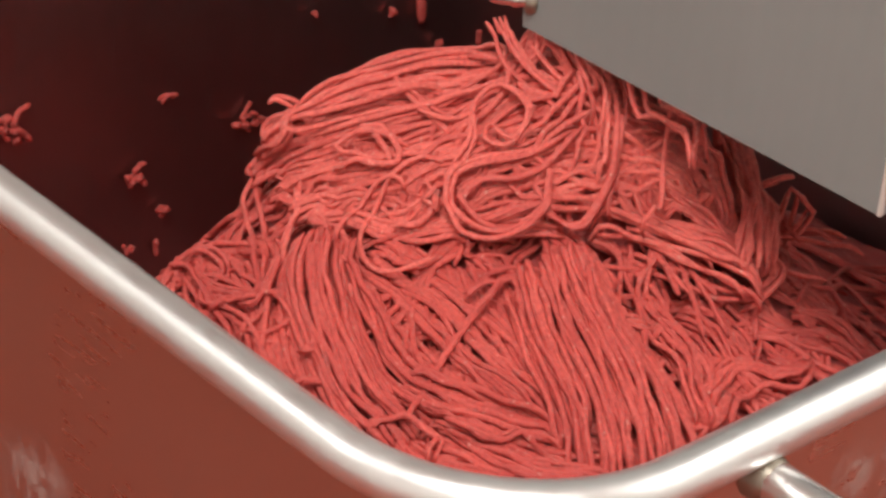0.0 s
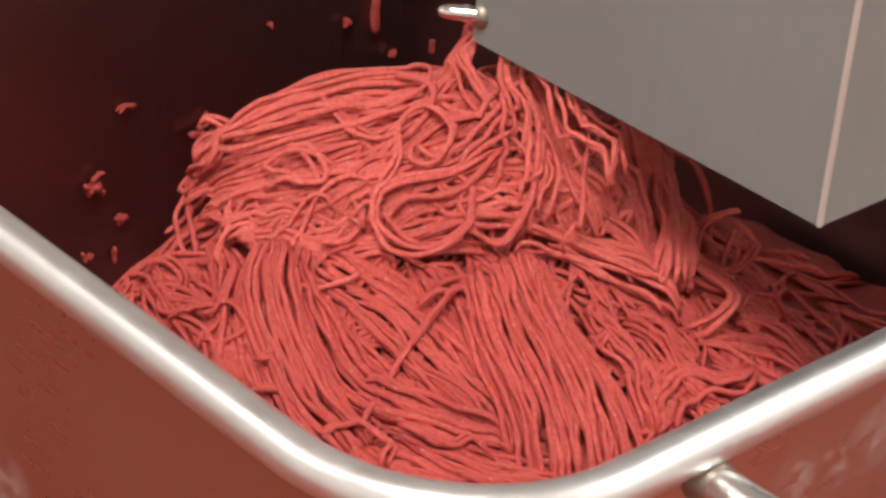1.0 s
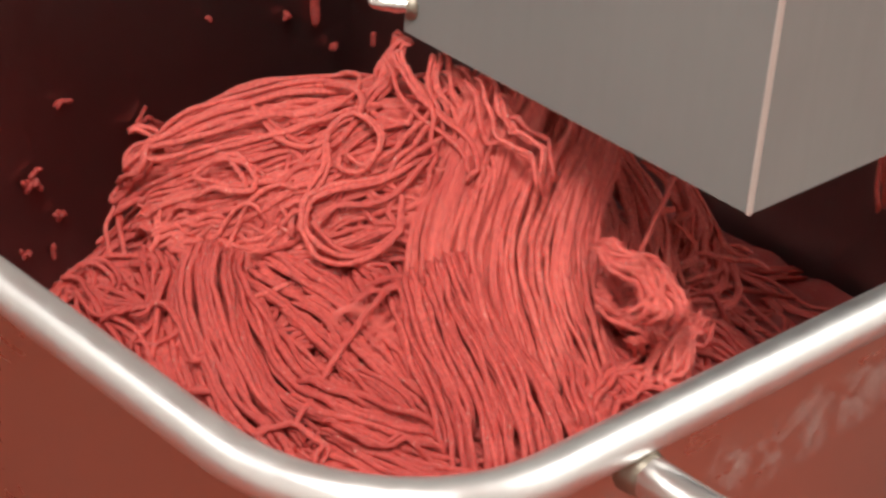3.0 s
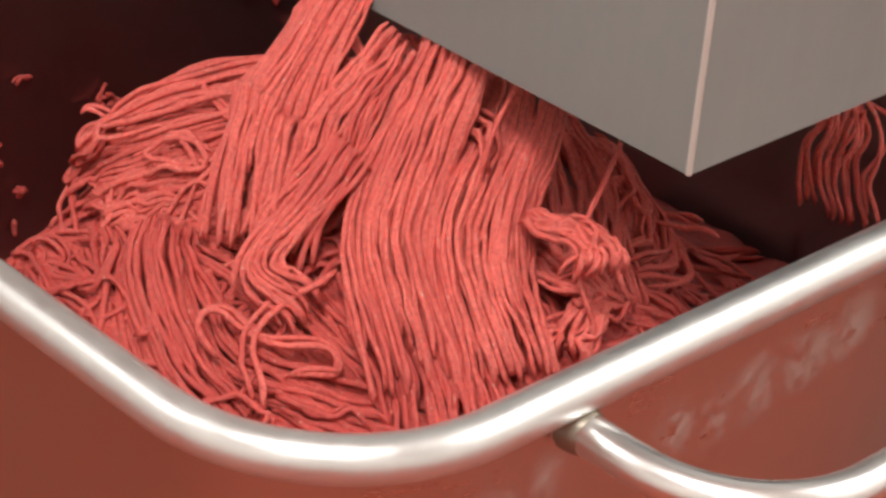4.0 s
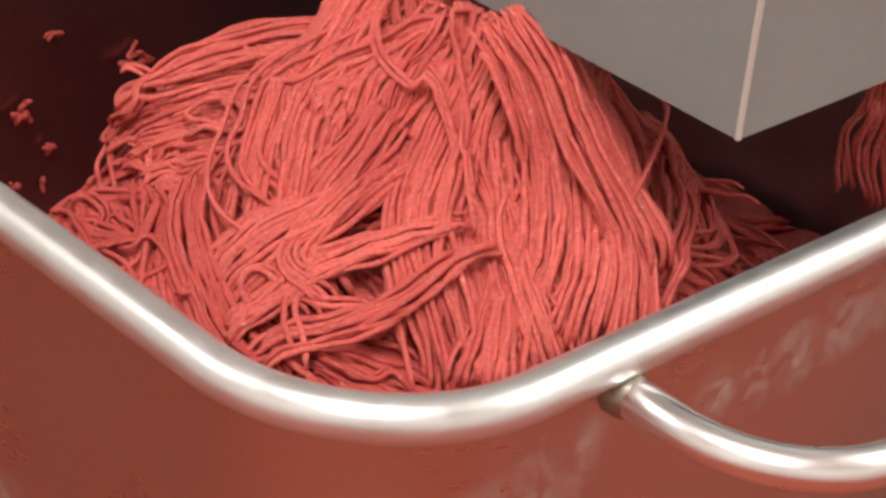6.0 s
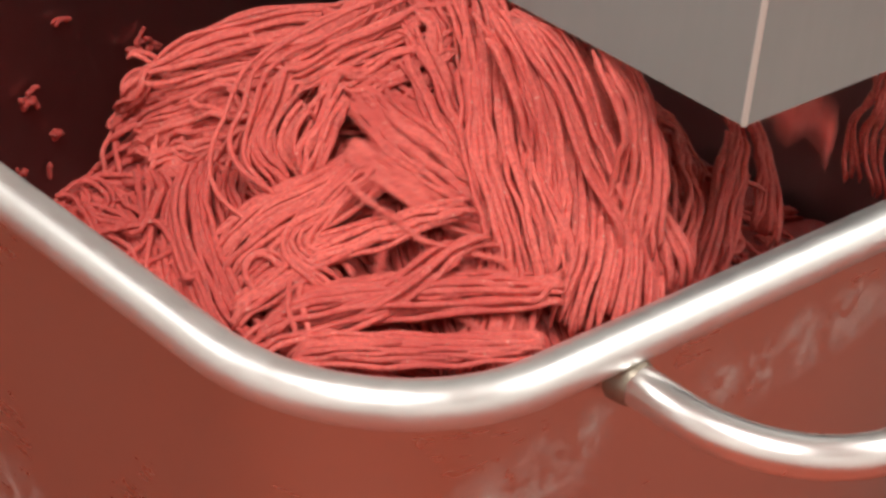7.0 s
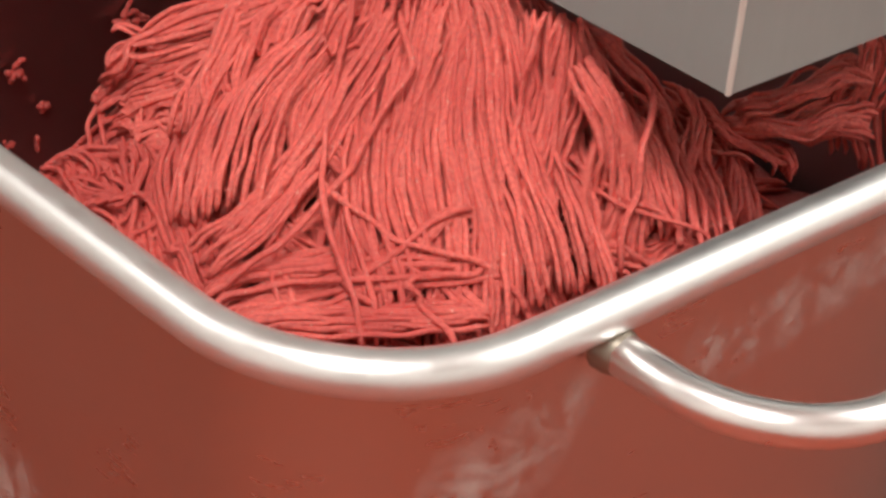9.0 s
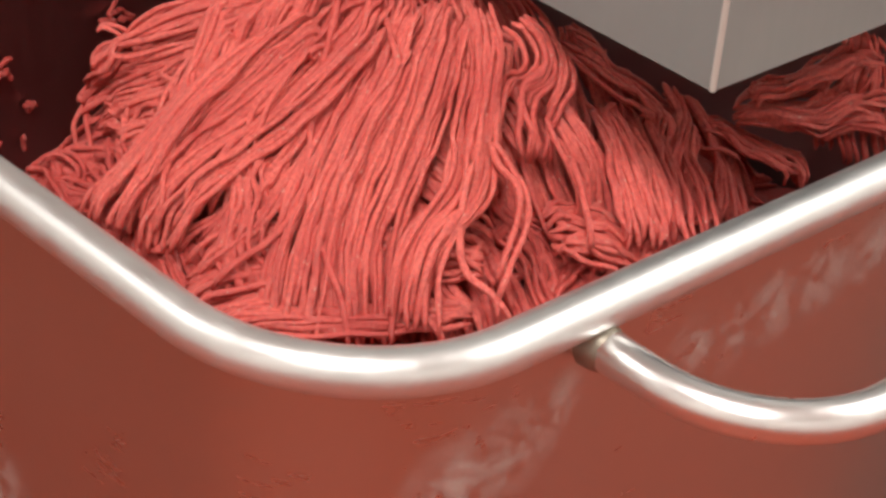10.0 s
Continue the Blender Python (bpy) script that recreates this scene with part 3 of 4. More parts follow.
sheet("hang_a", [(0.410, 0.473, 1.242), (0.406, 0.441, 1.211), (0.418, 0.383, 1.186), (0.412, 0.352, 1.167), (0.394, 0.349, 1.153)], 0.026, layers=1)
sheet("hang_b", [(0.443, 0.438, 1.231), (0.444, 0.407, 1.209), (0.448, 0.362, 1.181), (0.446, 0.336, 1.152), (0.467, 0.308, 1.135)], 0.031)
sheet("hang_c", [(0.482, 0.394, 1.210), (0.483, 0.359, 1.178), (0.491, 0.328, 1.154), (0.493, 0.310, 1.126)], 0.031)
sheet("hang_d", [(0.625, 0.279, 1.107), (0.595, 0.299, 1.089), (0.587, 0.293, 1.057), (0.616, 0.266, 1.045), (0.637, 0.263, 1.080), (0.603, 0.237, 1.029)], 0.016, layers=1, loose=0.3)
sheet("hang_e", [(0.492, 0.311, 1.091), (0.525, 0.260, 1.075), (0.535, 0.217, 1.062), (0.496, 0.221, 1.049), (0.469, 0.248, 1.068)], 0.016, layers=1)
sheet("hang_f", [(0.571, 0.366, 1.138), (0.584, 0.347, 1.088), (0.614, 0.293, 1.042), (0.645, 0.255, 1.038), (0.671, 0.237, 1.051)], 0.022, layers=1, loose=0.5)
sheet("fall_a", [(0.495, 0.371, 1.194), (0.512, 0.338, 1.155), (0.520, 0.302, 1.113), (0.501, 0.264, 1.076), (0.487, 0.226, 1.057)], 0.059)
sheet("fall_b", [(0.595, 0.335, 1.131), (0.590, 0.293, 1.083), (0.562, 0.232, 1.046), (0.529, 0.175, 1.018)], 0.065, loose=0.3)
sheet("loop_a", [(0.203, 0.267, 1.037), (0.170, 0.296, 1.028), (0.159, 0.326, 1.040), (0.176, 0.319, 1.047), (0.191, 0.283, 1.033), (0.228, 0.236, 1.038), (0.221, 0.215, 1.022), (0.185, 0.245, 1.026)], 0.011, layers=1, loose=0.3)
sheet("loop_b", [(0.279, 0.297, 1.073), (0.234, 0.305, 1.059), (0.186, 0.292, 1.036), (0.163, 0.260, 1.021), (0.143, 0.239, 1.006)], 0.010, layers=1)
sheet("fall_c", [(0.442, 0.320, 1.258), (0.423, 0.315, 1.197), (0.375, 0.309, 1.133), (0.319, 0.272, 1.081), (0.282, 0.209, 1.043), (0.262, 0.143, 0.998)], 0.096, straight=1)
sheet("fall_d", [(0.522, 0.304, 1.191), (0.472, 0.268, 1.156), (0.417, 0.240, 1.116), (0.376, 0.207, 1.075), (0.347, 0.158, 1.039), (0.331, 0.109, 1.006)], 0.097, straight=1)
sheet("fall_e", [(0.395, 0.442, 1.229), (0.350, 0.434, 1.192), (0.296, 0.423, 1.148), (0.246, 0.400, 1.099), (0.205, 0.366, 1.046)], 0.078, straight=1)
sheet("fall_f", [(0.414, 0.369, 1.224), (0.376, 0.369, 1.183), (0.332, 0.370, 1.143), (0.280, 0.369, 1.102), (0.238, 0.364, 1.071)], 0.072, straight=1)
sheet("fall_g", [(0.336, 0.334, 1.123), (0.286, 0.336, 1.097), (0.233, 0.334, 1.075), (0.201, 0.310, 1.051), (0.215, 0.264, 1.034)], 0.040, loose=0.2)
sheet("fall_h", [(0.425, 0.197, 1.116), (0.432, 0.161, 1.113), (0.439, 0.126, 1.115), (0.433, 0.104, 1.099)], 0.040, loose=1.4)
sheet("fall_i", [(0.442, 0.199, 1.062), (0.461, 0.173, 1.050), (0.482, 0.150, 1.047), (0.480, 0.130, 1.028)], 0.046, loose=1.5)
sheet("fall_j", [(0.485, 0.130, 1.038), (0.454, 0.135, 1.034), (0.417, 0.134, 1.025), (0.400, 0.123, 1.019)], 0.041, loose=1.5)
sheet("fall_k", [(0.612, 0.302, 1.088), (0.632, 0.270, 1.058), (0.638, 0.234, 1.029), (0.612, 0.207, 1.012), (0.578, 0.215, 1.026)], 0.061, loose=0.8)
sheet("hang_g", [(0.790, 0.141, 1.159), (0.786, 0.136, 1.113), (0.784, 0.135, 1.064), (0.780, 0.127, 1.018)], 0.050, loose=0.3)
sheet("hang_h", [(0.621, 0.260, 1.066), (0.581, 0.198, 1.052), (0.517, 0.144, 1.038), (0.466, 0.114, 1.017)], 0.032, layers=1, loose=0.6)
sheet("fall_l", [(0.420, 0.361, 1.211), (0.371, 0.388, 1.190), (0.324, 0.410, 1.165), (0.274, 0.419, 1.123), (0.243, 0.402, 1.087), (0.247, 0.366, 1.068)], 0.051, loose=0.4)
sheet("fall_m", [(0.403, 0.346, 1.187), (0.355, 0.375, 1.165), (0.310, 0.391, 1.136), (0.274, 0.386, 1.103), (0.251, 0.371, 1.076)], 0.031, loose=0.3)
sheet("fall_n", [(0.389, 0.317, 1.134), (0.323, 0.333, 1.106), (0.254, 0.344, 1.079), (0.193, 0.355, 1.056), (0.142, 0.360, 1.025)], 0.066, straight=1)
sheet("fall_o", [(0.336, 0.240, 1.093), (0.277, 0.270, 1.076), (0.213, 0.293, 1.057), (0.156, 0.306, 1.030), (0.122, 0.319, 1.019)], 0.030, loose=0.3)
sheet("fall_p", [(0.330, 0.195, 1.077), (0.286, 0.213, 1.066), (0.219, 0.230, 1.038), (0.158, 0.254, 1.022), (0.110, 0.279, 1.010)], 0.023, loose=0.3)
sheet("fall_q", [(0.427, 0.307, 1.253), (0.436, 0.259, 1.209), (0.436, 0.214, 1.155), (0.420, 0.175, 1.097), (0.390, 0.139, 1.055), (0.348, 0.112, 1.014)], 0.121, straight=1)
sheet("fall_r", [(0.375, 0.262, 1.111), (0.358, 0.218, 1.079), (0.318, 0.179, 1.048), (0.277, 0.146, 1.017), (0.256, 0.129, 1.005)], 0.054, straight=1)
sheet("fall_s", [(0.433, 0.347, 1.241), (0.417, 0.327, 1.191), (0.399, 0.295, 1.147), (0.375, 0.255, 1.115), (0.354, 0.206, 1.075)], 0.046, straight=1)
sheet("fall_t", [(0.374, 0.383, 1.232), (0.373, 0.360, 1.185), (0.393, 0.308, 1.145), (0.386, 0.247, 1.105), (0.340, 0.201, 1.067), (0.293, 0.147, 1.012)], 0.040, straight=1)
sheet("fall_u", [(0.427, 0.277, 1.239), (0.437, 0.221, 1.187), (0.442, 0.174, 1.127), (0.452, 0.131, 1.069), (0.451, 0.101, 1.026)], 0.071, straight=1)
sheet("fall_v", [(0.318, 0.154, 1.049), (0.273, 0.191, 1.045), (0.214, 0.235, 1.037), (0.156, 0.278, 1.024), (0.116, 0.313, 1.020)], 0.059)
sheet("fall_w", [(0.280, 0.125, 1.026), (0.236, 0.162, 1.022), (0.182, 0.202, 1.015), (0.134, 0.242, 1.011), (0.108, 0.270, 1.011)], 0.043, straight=1)
sheet("fall_x", [(0.205, 0.192, 1.023), (0.220, 0.218, 1.044), (0.245, 0.219, 1.052), (0.269, 0.187, 1.043), (0.272, 0.152, 1.026), (0.277, 0.120, 1.013)], 0.024, loose=0.3)
sheet("fall_y", [(0.314, 0.370, 1.136), (0.327, 0.321, 1.114), (0.342, 0.267, 1.094), (0.363, 0.212, 1.073)], 0.086, straight=1)
sheet("fall_z", [(0.254, 0.335, 1.106), (0.273, 0.285, 1.084), (0.300, 0.232, 1.067), (0.338, 0.184, 1.061)], 0.035, straight=1)
sheet("fall_ba", [(0.370, 0.363, 1.186), (0.375, 0.334, 1.151), (0.376, 0.300, 1.121), (0.381, 0.257, 1.093)], 0.056, straight=1)
sheet("fall_bb", [(0.373, 0.371, 1.221), (0.336, 0.377, 1.178), (0.289, 0.380, 1.138), (0.251, 0.359, 1.102), (0.221, 0.331, 1.067)], 0.066, straight=1)
sheet("fall_bc", [(0.331, 0.415, 1.214), (0.285, 0.445, 1.185), (0.257, 0.456, 1.153), (0.279, 0.424, 1.133), (0.314, 0.404, 1.155)], 0.021, layers=1, loose=0.6)
sheet("fall_bd", [(0.432, 0.322, 1.221), (0.423, 0.278, 1.163), (0.401, 0.228, 1.112), (0.380, 0.171, 1.071), (0.357, 0.111, 1.016)], 0.126, straight=1)
sheet("fall_be", [(0.431, 0.200, 1.228), (0.437, 0.163, 1.182), (0.438, 0.142, 1.135), (0.429, 0.132, 1.086), (0.420, 0.123, 1.053)], 0.050, straight=1)
sheet("fall_bf", [(0.653, 0.255, 1.079), (0.629, 0.205, 1.053), (0.560, 0.162, 1.040), (0.486, 0.123, 1.012)], 0.032, straight=1)
sheet("fall_bg", [(0.670, 0.253, 1.068), (0.687, 0.215, 1.024), (0.679, 0.186, 0.990), (0.653, 0.166, 0.970)], 0.033, straight=1)
sheet("fall_bh", [(0.397, 0.171, 1.043), (0.434, 0.150, 1.041), (0.474, 0.130, 1.031), (0.509, 0.106, 1.025)], 0.066, loose=1.2)
sheet("fall_bi", [(0.374, 0.355, 1.212), (0.342, 0.328, 1.159), (0.293, 0.289, 1.106), (0.252, 0.230, 1.063), (0.227, 0.159, 1.007)], 0.084, straight=1)
sheet("fall_bj", [(0.408, 0.332, 1.212), (0.385, 0.292, 1.157), (0.341, 0.246, 1.106), (0.303, 0.183, 1.058), (0.268, 0.133, 1.010)], 0.079, straight=1)
sheet("fall_bk", [(0.438, 0.241, 1.220), (0.429, 0.223, 1.163), (0.402, 0.208, 1.110), (0.358, 0.177, 1.065), (0.317, 0.128, 1.012)], 0.065, loose=0.3)
sheet("fall_bl", [(0.331, 0.396, 1.205), (0.283, 0.406, 1.158), (0.232, 0.403, 1.117), (0.188, 0.378, 1.079), (0.157, 0.352, 1.045)], 0.075, straight=1)
sheet("fall_bm", [(0.351, 0.357, 1.200), (0.295, 0.349, 1.146), (0.237, 0.330, 1.098), (0.176, 0.322, 1.059), (0.119, 0.334, 1.033)], 0.045, straight=1)
sheet("fall_bn", [(0.306, 0.430, 1.198), (0.267, 0.450, 1.166), (0.226, 0.452, 1.120), (0.206, 0.432, 1.083)], 0.056, loose=0.3)
sheet("fall_bo", [(0.434, 0.278, 1.211), (0.418, 0.237, 1.143), (0.429, 0.170, 1.097), (0.463, 0.114, 1.073), (0.512, 0.074, 1.059)], 0.007, layers=1)
sheet("fall_bp", [(0.634, 0.294, 1.066), (0.600, 0.231, 1.056), (0.540, 0.147, 1.060), (0.482, 0.074, 1.057)], 0.048, straight=1)
sheet("fall_bq", [(0.533, 0.232, 1.098), (0.511, 0.180, 1.087), (0.482, 0.125, 1.070), (0.467, 0.091, 1.039)], 0.057, straight=1)
sheet("fall_br", [(0.650, 0.268, 1.054), (0.677, 0.234, 1.023), (0.704, 0.207, 0.989), (0.718, 0.182, 0.951)], 0.067, loose=0.6)
sheet("fall_bs", [(0.711, 0.200, 1.068), (0.738, 0.176, 1.087), (0.764, 0.153, 1.110), (0.794, 0.128, 1.137)], 0.056, loose=0.8)
sheet("fall_bt", [(0.703, 0.211, 1.047), (0.740, 0.172, 1.056), (0.776, 0.142, 1.078), (0.805, 0.117, 1.099)], 0.061, loose=0.8)
sheet("fall_bu", [(0.686, 0.231, 1.036), (0.713, 0.200, 1.020), (0.743, 0.171, 1.005), (0.759, 0.152, 0.990)], 0.062, loose=0.8)
sheet("fall_bv", [(0.717, 0.203, 1.056), (0.749, 0.163, 1.048), (0.778, 0.138, 1.054), (0.804, 0.117, 1.071)], 0.062, loose=0.8)
sheet("fall_bw", [(0.327, 0.390, 1.203), (0.264, 0.413, 1.154), (0.198, 0.424, 1.106), (0.141, 0.420, 1.062), (0.099, 0.413, 1.027)], 0.086, straight=1)
sheet("fall_bx", [(0.356, 0.354, 1.205), (0.299, 0.360, 1.156), (0.231, 0.369, 1.110), (0.172, 0.381, 1.077), (0.118, 0.389, 1.039)], 0.075, straight=1)
sheet("fall_by", [(0.371, 0.334, 1.204), (0.319, 0.313, 1.148), (0.256, 0.289, 1.105), (0.195, 0.252, 1.058), (0.145, 0.209, 1.002)], 0.074, straight=1)
sheet("fall_bz", [(0.395, 0.315, 1.205), (0.342, 0.287, 1.148), (0.277, 0.253, 1.099), (0.221, 0.215, 1.057), (0.181, 0.170, 1.004)], 0.069, straight=1)
sheet("fall_ca", [(0.421, 0.306, 1.208), (0.393, 0.267, 1.165), (0.354, 0.224, 1.127), (0.314, 0.192, 1.105), (0.253, 0.173, 1.078), (0.204, 0.127, 1.024)], 0.039, loose=0.3)
sheet("fall_cb", [(0.432, 0.258, 1.208), (0.437, 0.229, 1.169), (0.426, 0.219, 1.131), (0.414, 0.201, 1.091)], 0.056, layers=1, loose=0.6)
sheet("fall_cc", [(0.546, 0.304, 1.141), (0.565, 0.272, 1.107), (0.599, 0.248, 1.084), (0.615, 0.215, 1.064), (0.587, 0.192, 1.040)], 0.049, layers=1, loose=0.6)
sheet("fall_cd", [(0.320, 0.195, 1.129), (0.288, 0.177, 1.093), (0.270, 0.143, 1.059), (0.279, 0.111, 1.039), (0.295, 0.092, 1.031)], 0.009, layers=1)
sheet("fall_ce", [(0.355, 0.203, 1.131), (0.350, 0.168, 1.099), (0.327, 0.140, 1.063), (0.296, 0.120, 1.027)], 0.012, layers=1)
sheet("fall_cf", [(0.215, 0.348, 1.101), (0.184, 0.332, 1.074), (0.155, 0.302, 1.047), (0.139, 0.264, 1.015)], 0.034, loose=0.5)

heap = empty("meat_heap", Matrix.Translation(Vector((0.42, 0.40, RIM - 0.3)) * U), "heap of freshly ground salmon-red meat strands in the bin", "minced meat")


crest = empty("meat_crest", Matrix.Translation(Vector((0.387, 0.466, RIM)) * U), "rounded crest of freshly fallen ground meat strands on the heap", "minced meat")


def in_thing(ob, thing):
    ob.parent = thing
    ob.matrix_parent_inverse = Matrix.Translation(-thing.location)
    return ob


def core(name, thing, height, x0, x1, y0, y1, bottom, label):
    """The darker mince under the strands, with sides down to the bottom."""
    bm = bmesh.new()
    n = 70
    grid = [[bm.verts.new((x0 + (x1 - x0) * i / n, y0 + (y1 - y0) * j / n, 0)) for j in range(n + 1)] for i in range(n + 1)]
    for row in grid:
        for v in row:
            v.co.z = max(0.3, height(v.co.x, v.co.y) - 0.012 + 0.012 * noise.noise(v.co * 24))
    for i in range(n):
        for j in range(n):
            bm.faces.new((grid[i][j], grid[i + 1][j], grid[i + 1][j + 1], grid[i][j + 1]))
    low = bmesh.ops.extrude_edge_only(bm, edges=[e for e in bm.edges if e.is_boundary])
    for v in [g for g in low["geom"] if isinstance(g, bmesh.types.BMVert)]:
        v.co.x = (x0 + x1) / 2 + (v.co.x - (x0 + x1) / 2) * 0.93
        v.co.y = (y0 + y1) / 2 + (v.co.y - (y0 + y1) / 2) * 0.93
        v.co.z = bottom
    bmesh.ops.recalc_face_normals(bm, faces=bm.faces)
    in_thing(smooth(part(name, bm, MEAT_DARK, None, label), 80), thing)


core("packed_meat", heap, settled, 0.04, WX - 0.04, 0.04, WY - 0.04, 0.08, "dark red mince under the strands")
core("packed_core", crest, lambda x, y: settled(x, y) - 0.004 + cap(x, y) - 0.06 * (cap(x, y) <= 0), 0.20, 0.62, 0.27, 0.66, 0.94, "dark red mince under the strands")


def tangle():
    """Short curling locks of strands over the whole heap, under the bands."""
    stores, rng = (Strands(), Strands()), random.Random(5)
    for _ in range(520):
        x0, y0 = rng.uniform(0.05, 0.95), rng.uniform(0.05, 0.90)
        if rng.random() < 0.6:
            x0, y0 = rng.uniform(0.05, 0.62), rng.uniform(0.05, 0.64)
        a0 = math.atan2(y0 - 0.47, x0 - 0.44) + rng.gauss(0, 0.9)
        turn, seed, lift, n = rng.gauss(0, 8), rng.random() * 90, rng.uniform(-0.010, 0.001), rng.randint(9, 30)
        for k in range(rng.randint(2, 6)):
            a, off = a0 + rng.gauss(0, 0.06), (k - 2) * 0.0064
            x, y = x0 - off * math.sin(a0), y0 + off * math.cos(a0)
            pts = []
            for i in range(n - rng.randint(0, 5)):
                pts.append(Vector((x, y, mound(x, y) + lift + 0.006 * noise.noise((i * 0.22, seed, k * 0.3)))))
                a += 0.0075 * turn + 0.32 * noise.noise((i * 0.2, seed, 4.0 + k * 0.12))
                x, y = x + 0.0075 * math.cos(a), y + 0.0075 * math.sin(a)
                if x < 0.035 or y < 0.035 or x > WX - 0.05 or y > WY - 0.05:
                    break
                if (x < R_RIM and y < R_RIM) and math.hypot(x - R_RIM, y - R_RIM) > R_RIM - 0.03:
                    break
            if len(pts) > 5:
                stores[cap(x0, y0) > 0].strand(pts, STRAND * rng.uniform(0.85, 1.1), 6, seed + k)
    return stores


for store, thing in zip(tangle(), (heap, crest)):
    tagged(in_thing(store.build("tangle", MEAT_SETTLED), thing), kind="stuff")


def one_strand(pts, radius, seed, parent, origin, material=MEAT):
    store = Strands()
    store.strand(pts, radius, 6, seed)
    ob = store.build("strand", material)
    ob.location = -Vector(origin) * U
    ob.parent = parent
    return ob



def curl(rng):
    """A single strand that has fallen in a loop on the crest."""
    x, y = rng.uniform(0.22, 0.42), rng.uniform(0.36, 0.58)
    a, turn, n, seed = rng.uniform(0, 6.3), rng.choice((-1, 1)) * rng.uniform(26, 62), rng.randint(14, 32), rng.random() * 90
    lift = rng.uniform(0.012, 0.022)
    pts = []
    for i in range(n):
        pts.append(Vector((x, y, mound(x, y) + lift + 0.004 * noise.noise((i * 0.2, seed, 2.0)))))
        a += 0.0072 * turn * (0.35 + 0.9 * abs(noise.noise((i * 0.11, seed, 7.0)))) + 0.15 * noise.noise((i * 0.3, seed, 1.0))
        x, y = x + 0.0072 * math.cos(a), y + 0.0072 * math.sin(a)
    return pts, STRAND * rng.uniform(0.85, 1.1), seed


CURLS = random.Random(23)
for _ in range(9):
    one_strand(*curl(CURLS), crest, crest.location / U, MEAT)
for material, thing in ((MEAT_SETTLED, heap), (MEAT, crest)):
    rest, made = Strands(), 0
    for depth in (0, 1):
        for pts, radius, seed in [q for m, layers in BANDS if m is material and len(layers) > depth for q in layers[depth]]:
            if depth == 0 and made < 285:
                one_strand(pts, radius, seed, thing, thing.location / U, material)
                made += 1
            else:
                rest.strand(pts, radius, 6, seed)
    tagged(in_thing(rest.build("strand_mass", material), thing), kind="stuff")


def crumb(x, z, size, kind, seed):
    """A scrap of mince stuck to the bin's far wall: a clump, a hooked bit or a smeared strip."""
    rng = random.Random(seed)
    store = Strands()
    y = WY - 0.015 - 0.019 * (RIM - z) / 1.06 - 0.005
    count = {"clump": 5, "hook": 2, "strip": 2}[kind]
    for k in range(count):
        a = {"clump": rng.uniform(-0.9, 0.9), "hook": 2.0 + 0.3 * k, "strip": 1.57 + rng.gauss(0, 0.05)}[kind]
        bend = {"clump": 0.35, "hook": 0.22, "strip": 0.04}[kind]
        spread = size * (0.16 if kind == "clump" else 0.05)
        step = size * (0.085 if kind == "clump" else 0.13)
        px = x + rng.gauss(0, spread) - 4 * step * math.cos(a)
        pz = z + rng.gauss(0, spread) - 4 * step * math.sin(a)
        pts = []
        for i in range(9):
            pts.append(Vector((px, y - 0.0015 * k - 0.001 * math.sin(i), pz)))
            a += bend if kind == "hook" else rng.gauss(0, bend)
            px, pz = px + step * math.cos(a), pz + step * math.sin(a)
        store.strand(pts, (0.0030 + 0.045 * size) * rng.uniform(0.6, 1.1), 7, seed * 3 + k)
    ob = store.build("meat_scrap", MEAT_SETTLED, None, (x, y, z))
    return tagged(ob, "small dark red meat scrap stuck to the steel wall", "meat scrap", "scraps on the bin wall")


crumb(0.479, 0.897, 0.026, "hook", 3)
crumb(0.428, 0.795, 0.032, "clump", 4)
crumb(0.466, 0.740, 0.014, "clump", 5)
crumb(0.458, 0.694, 0.02, "strip", 6)
crumb(0.858, 0.909, 0.05, "strip", 7)
crumb(0.813, 0.914, 0.01, "clump", 8)
crumb(0.892, 0.848, 0.012, "clump", 9)
crumb(0.590, 0.828, 0.04, "clump", 10)
crumb(0.466, 0.740, 0.014, "strip", 11)
crumb(0.276, 0.904, 0.05, "clump", 12)
crumb(0.258, 0.916, 0.035, "clump", 13)
crumb(0.964, 0.841, 0.02, "strip", 14)
crumb(0.417, 0.703, 0.012, "clump", 15)
crumb(0.625, 0.739, 0.018, "clump", 16)
crumb(0.689, 0.942, 0.004, "clump", 17)
crumb(0.633, 0.766, 0.014, "clump", 18)
crumb(0.614, 0.825, 0.022, "hook", 19)

# ---- what falls ----
HOME = {}
for name, (layers, guide) in FALLING.items():
    if name.startswith("loop"):
        says = "loose loop of fresh ground meat strands on the heap"
    elif name.startswith("hang"):
        says = "ground meat strands hanging under the steel hood"
    elif len(layers[0]) > 19:
        says = "broad curtain of fresh pink ground meat strands"
    else:
        says = "narrow rope of fresh pink ground meat strands"
    root = empty("strand_sheet", Matrix.Translation(Vector(guide[0]) * U), says, "minced meat", "sheets of falling mince")
    for pts, radius, seed in layers[0]:
        one_strand(pts, radius, seed, root, guide[0])
    under = Strands()
    for strands in layers[1:]:
        for pts, radius, seed in strands:
            under.strand(pts, radius, 6, seed)
    backing = under.build("under_layer", MEAT)
    backing.location = -Vector(guide[0]) * U
    backing.parent = root
    tagged(backing, kind="stuff")
    HOME[name] = root


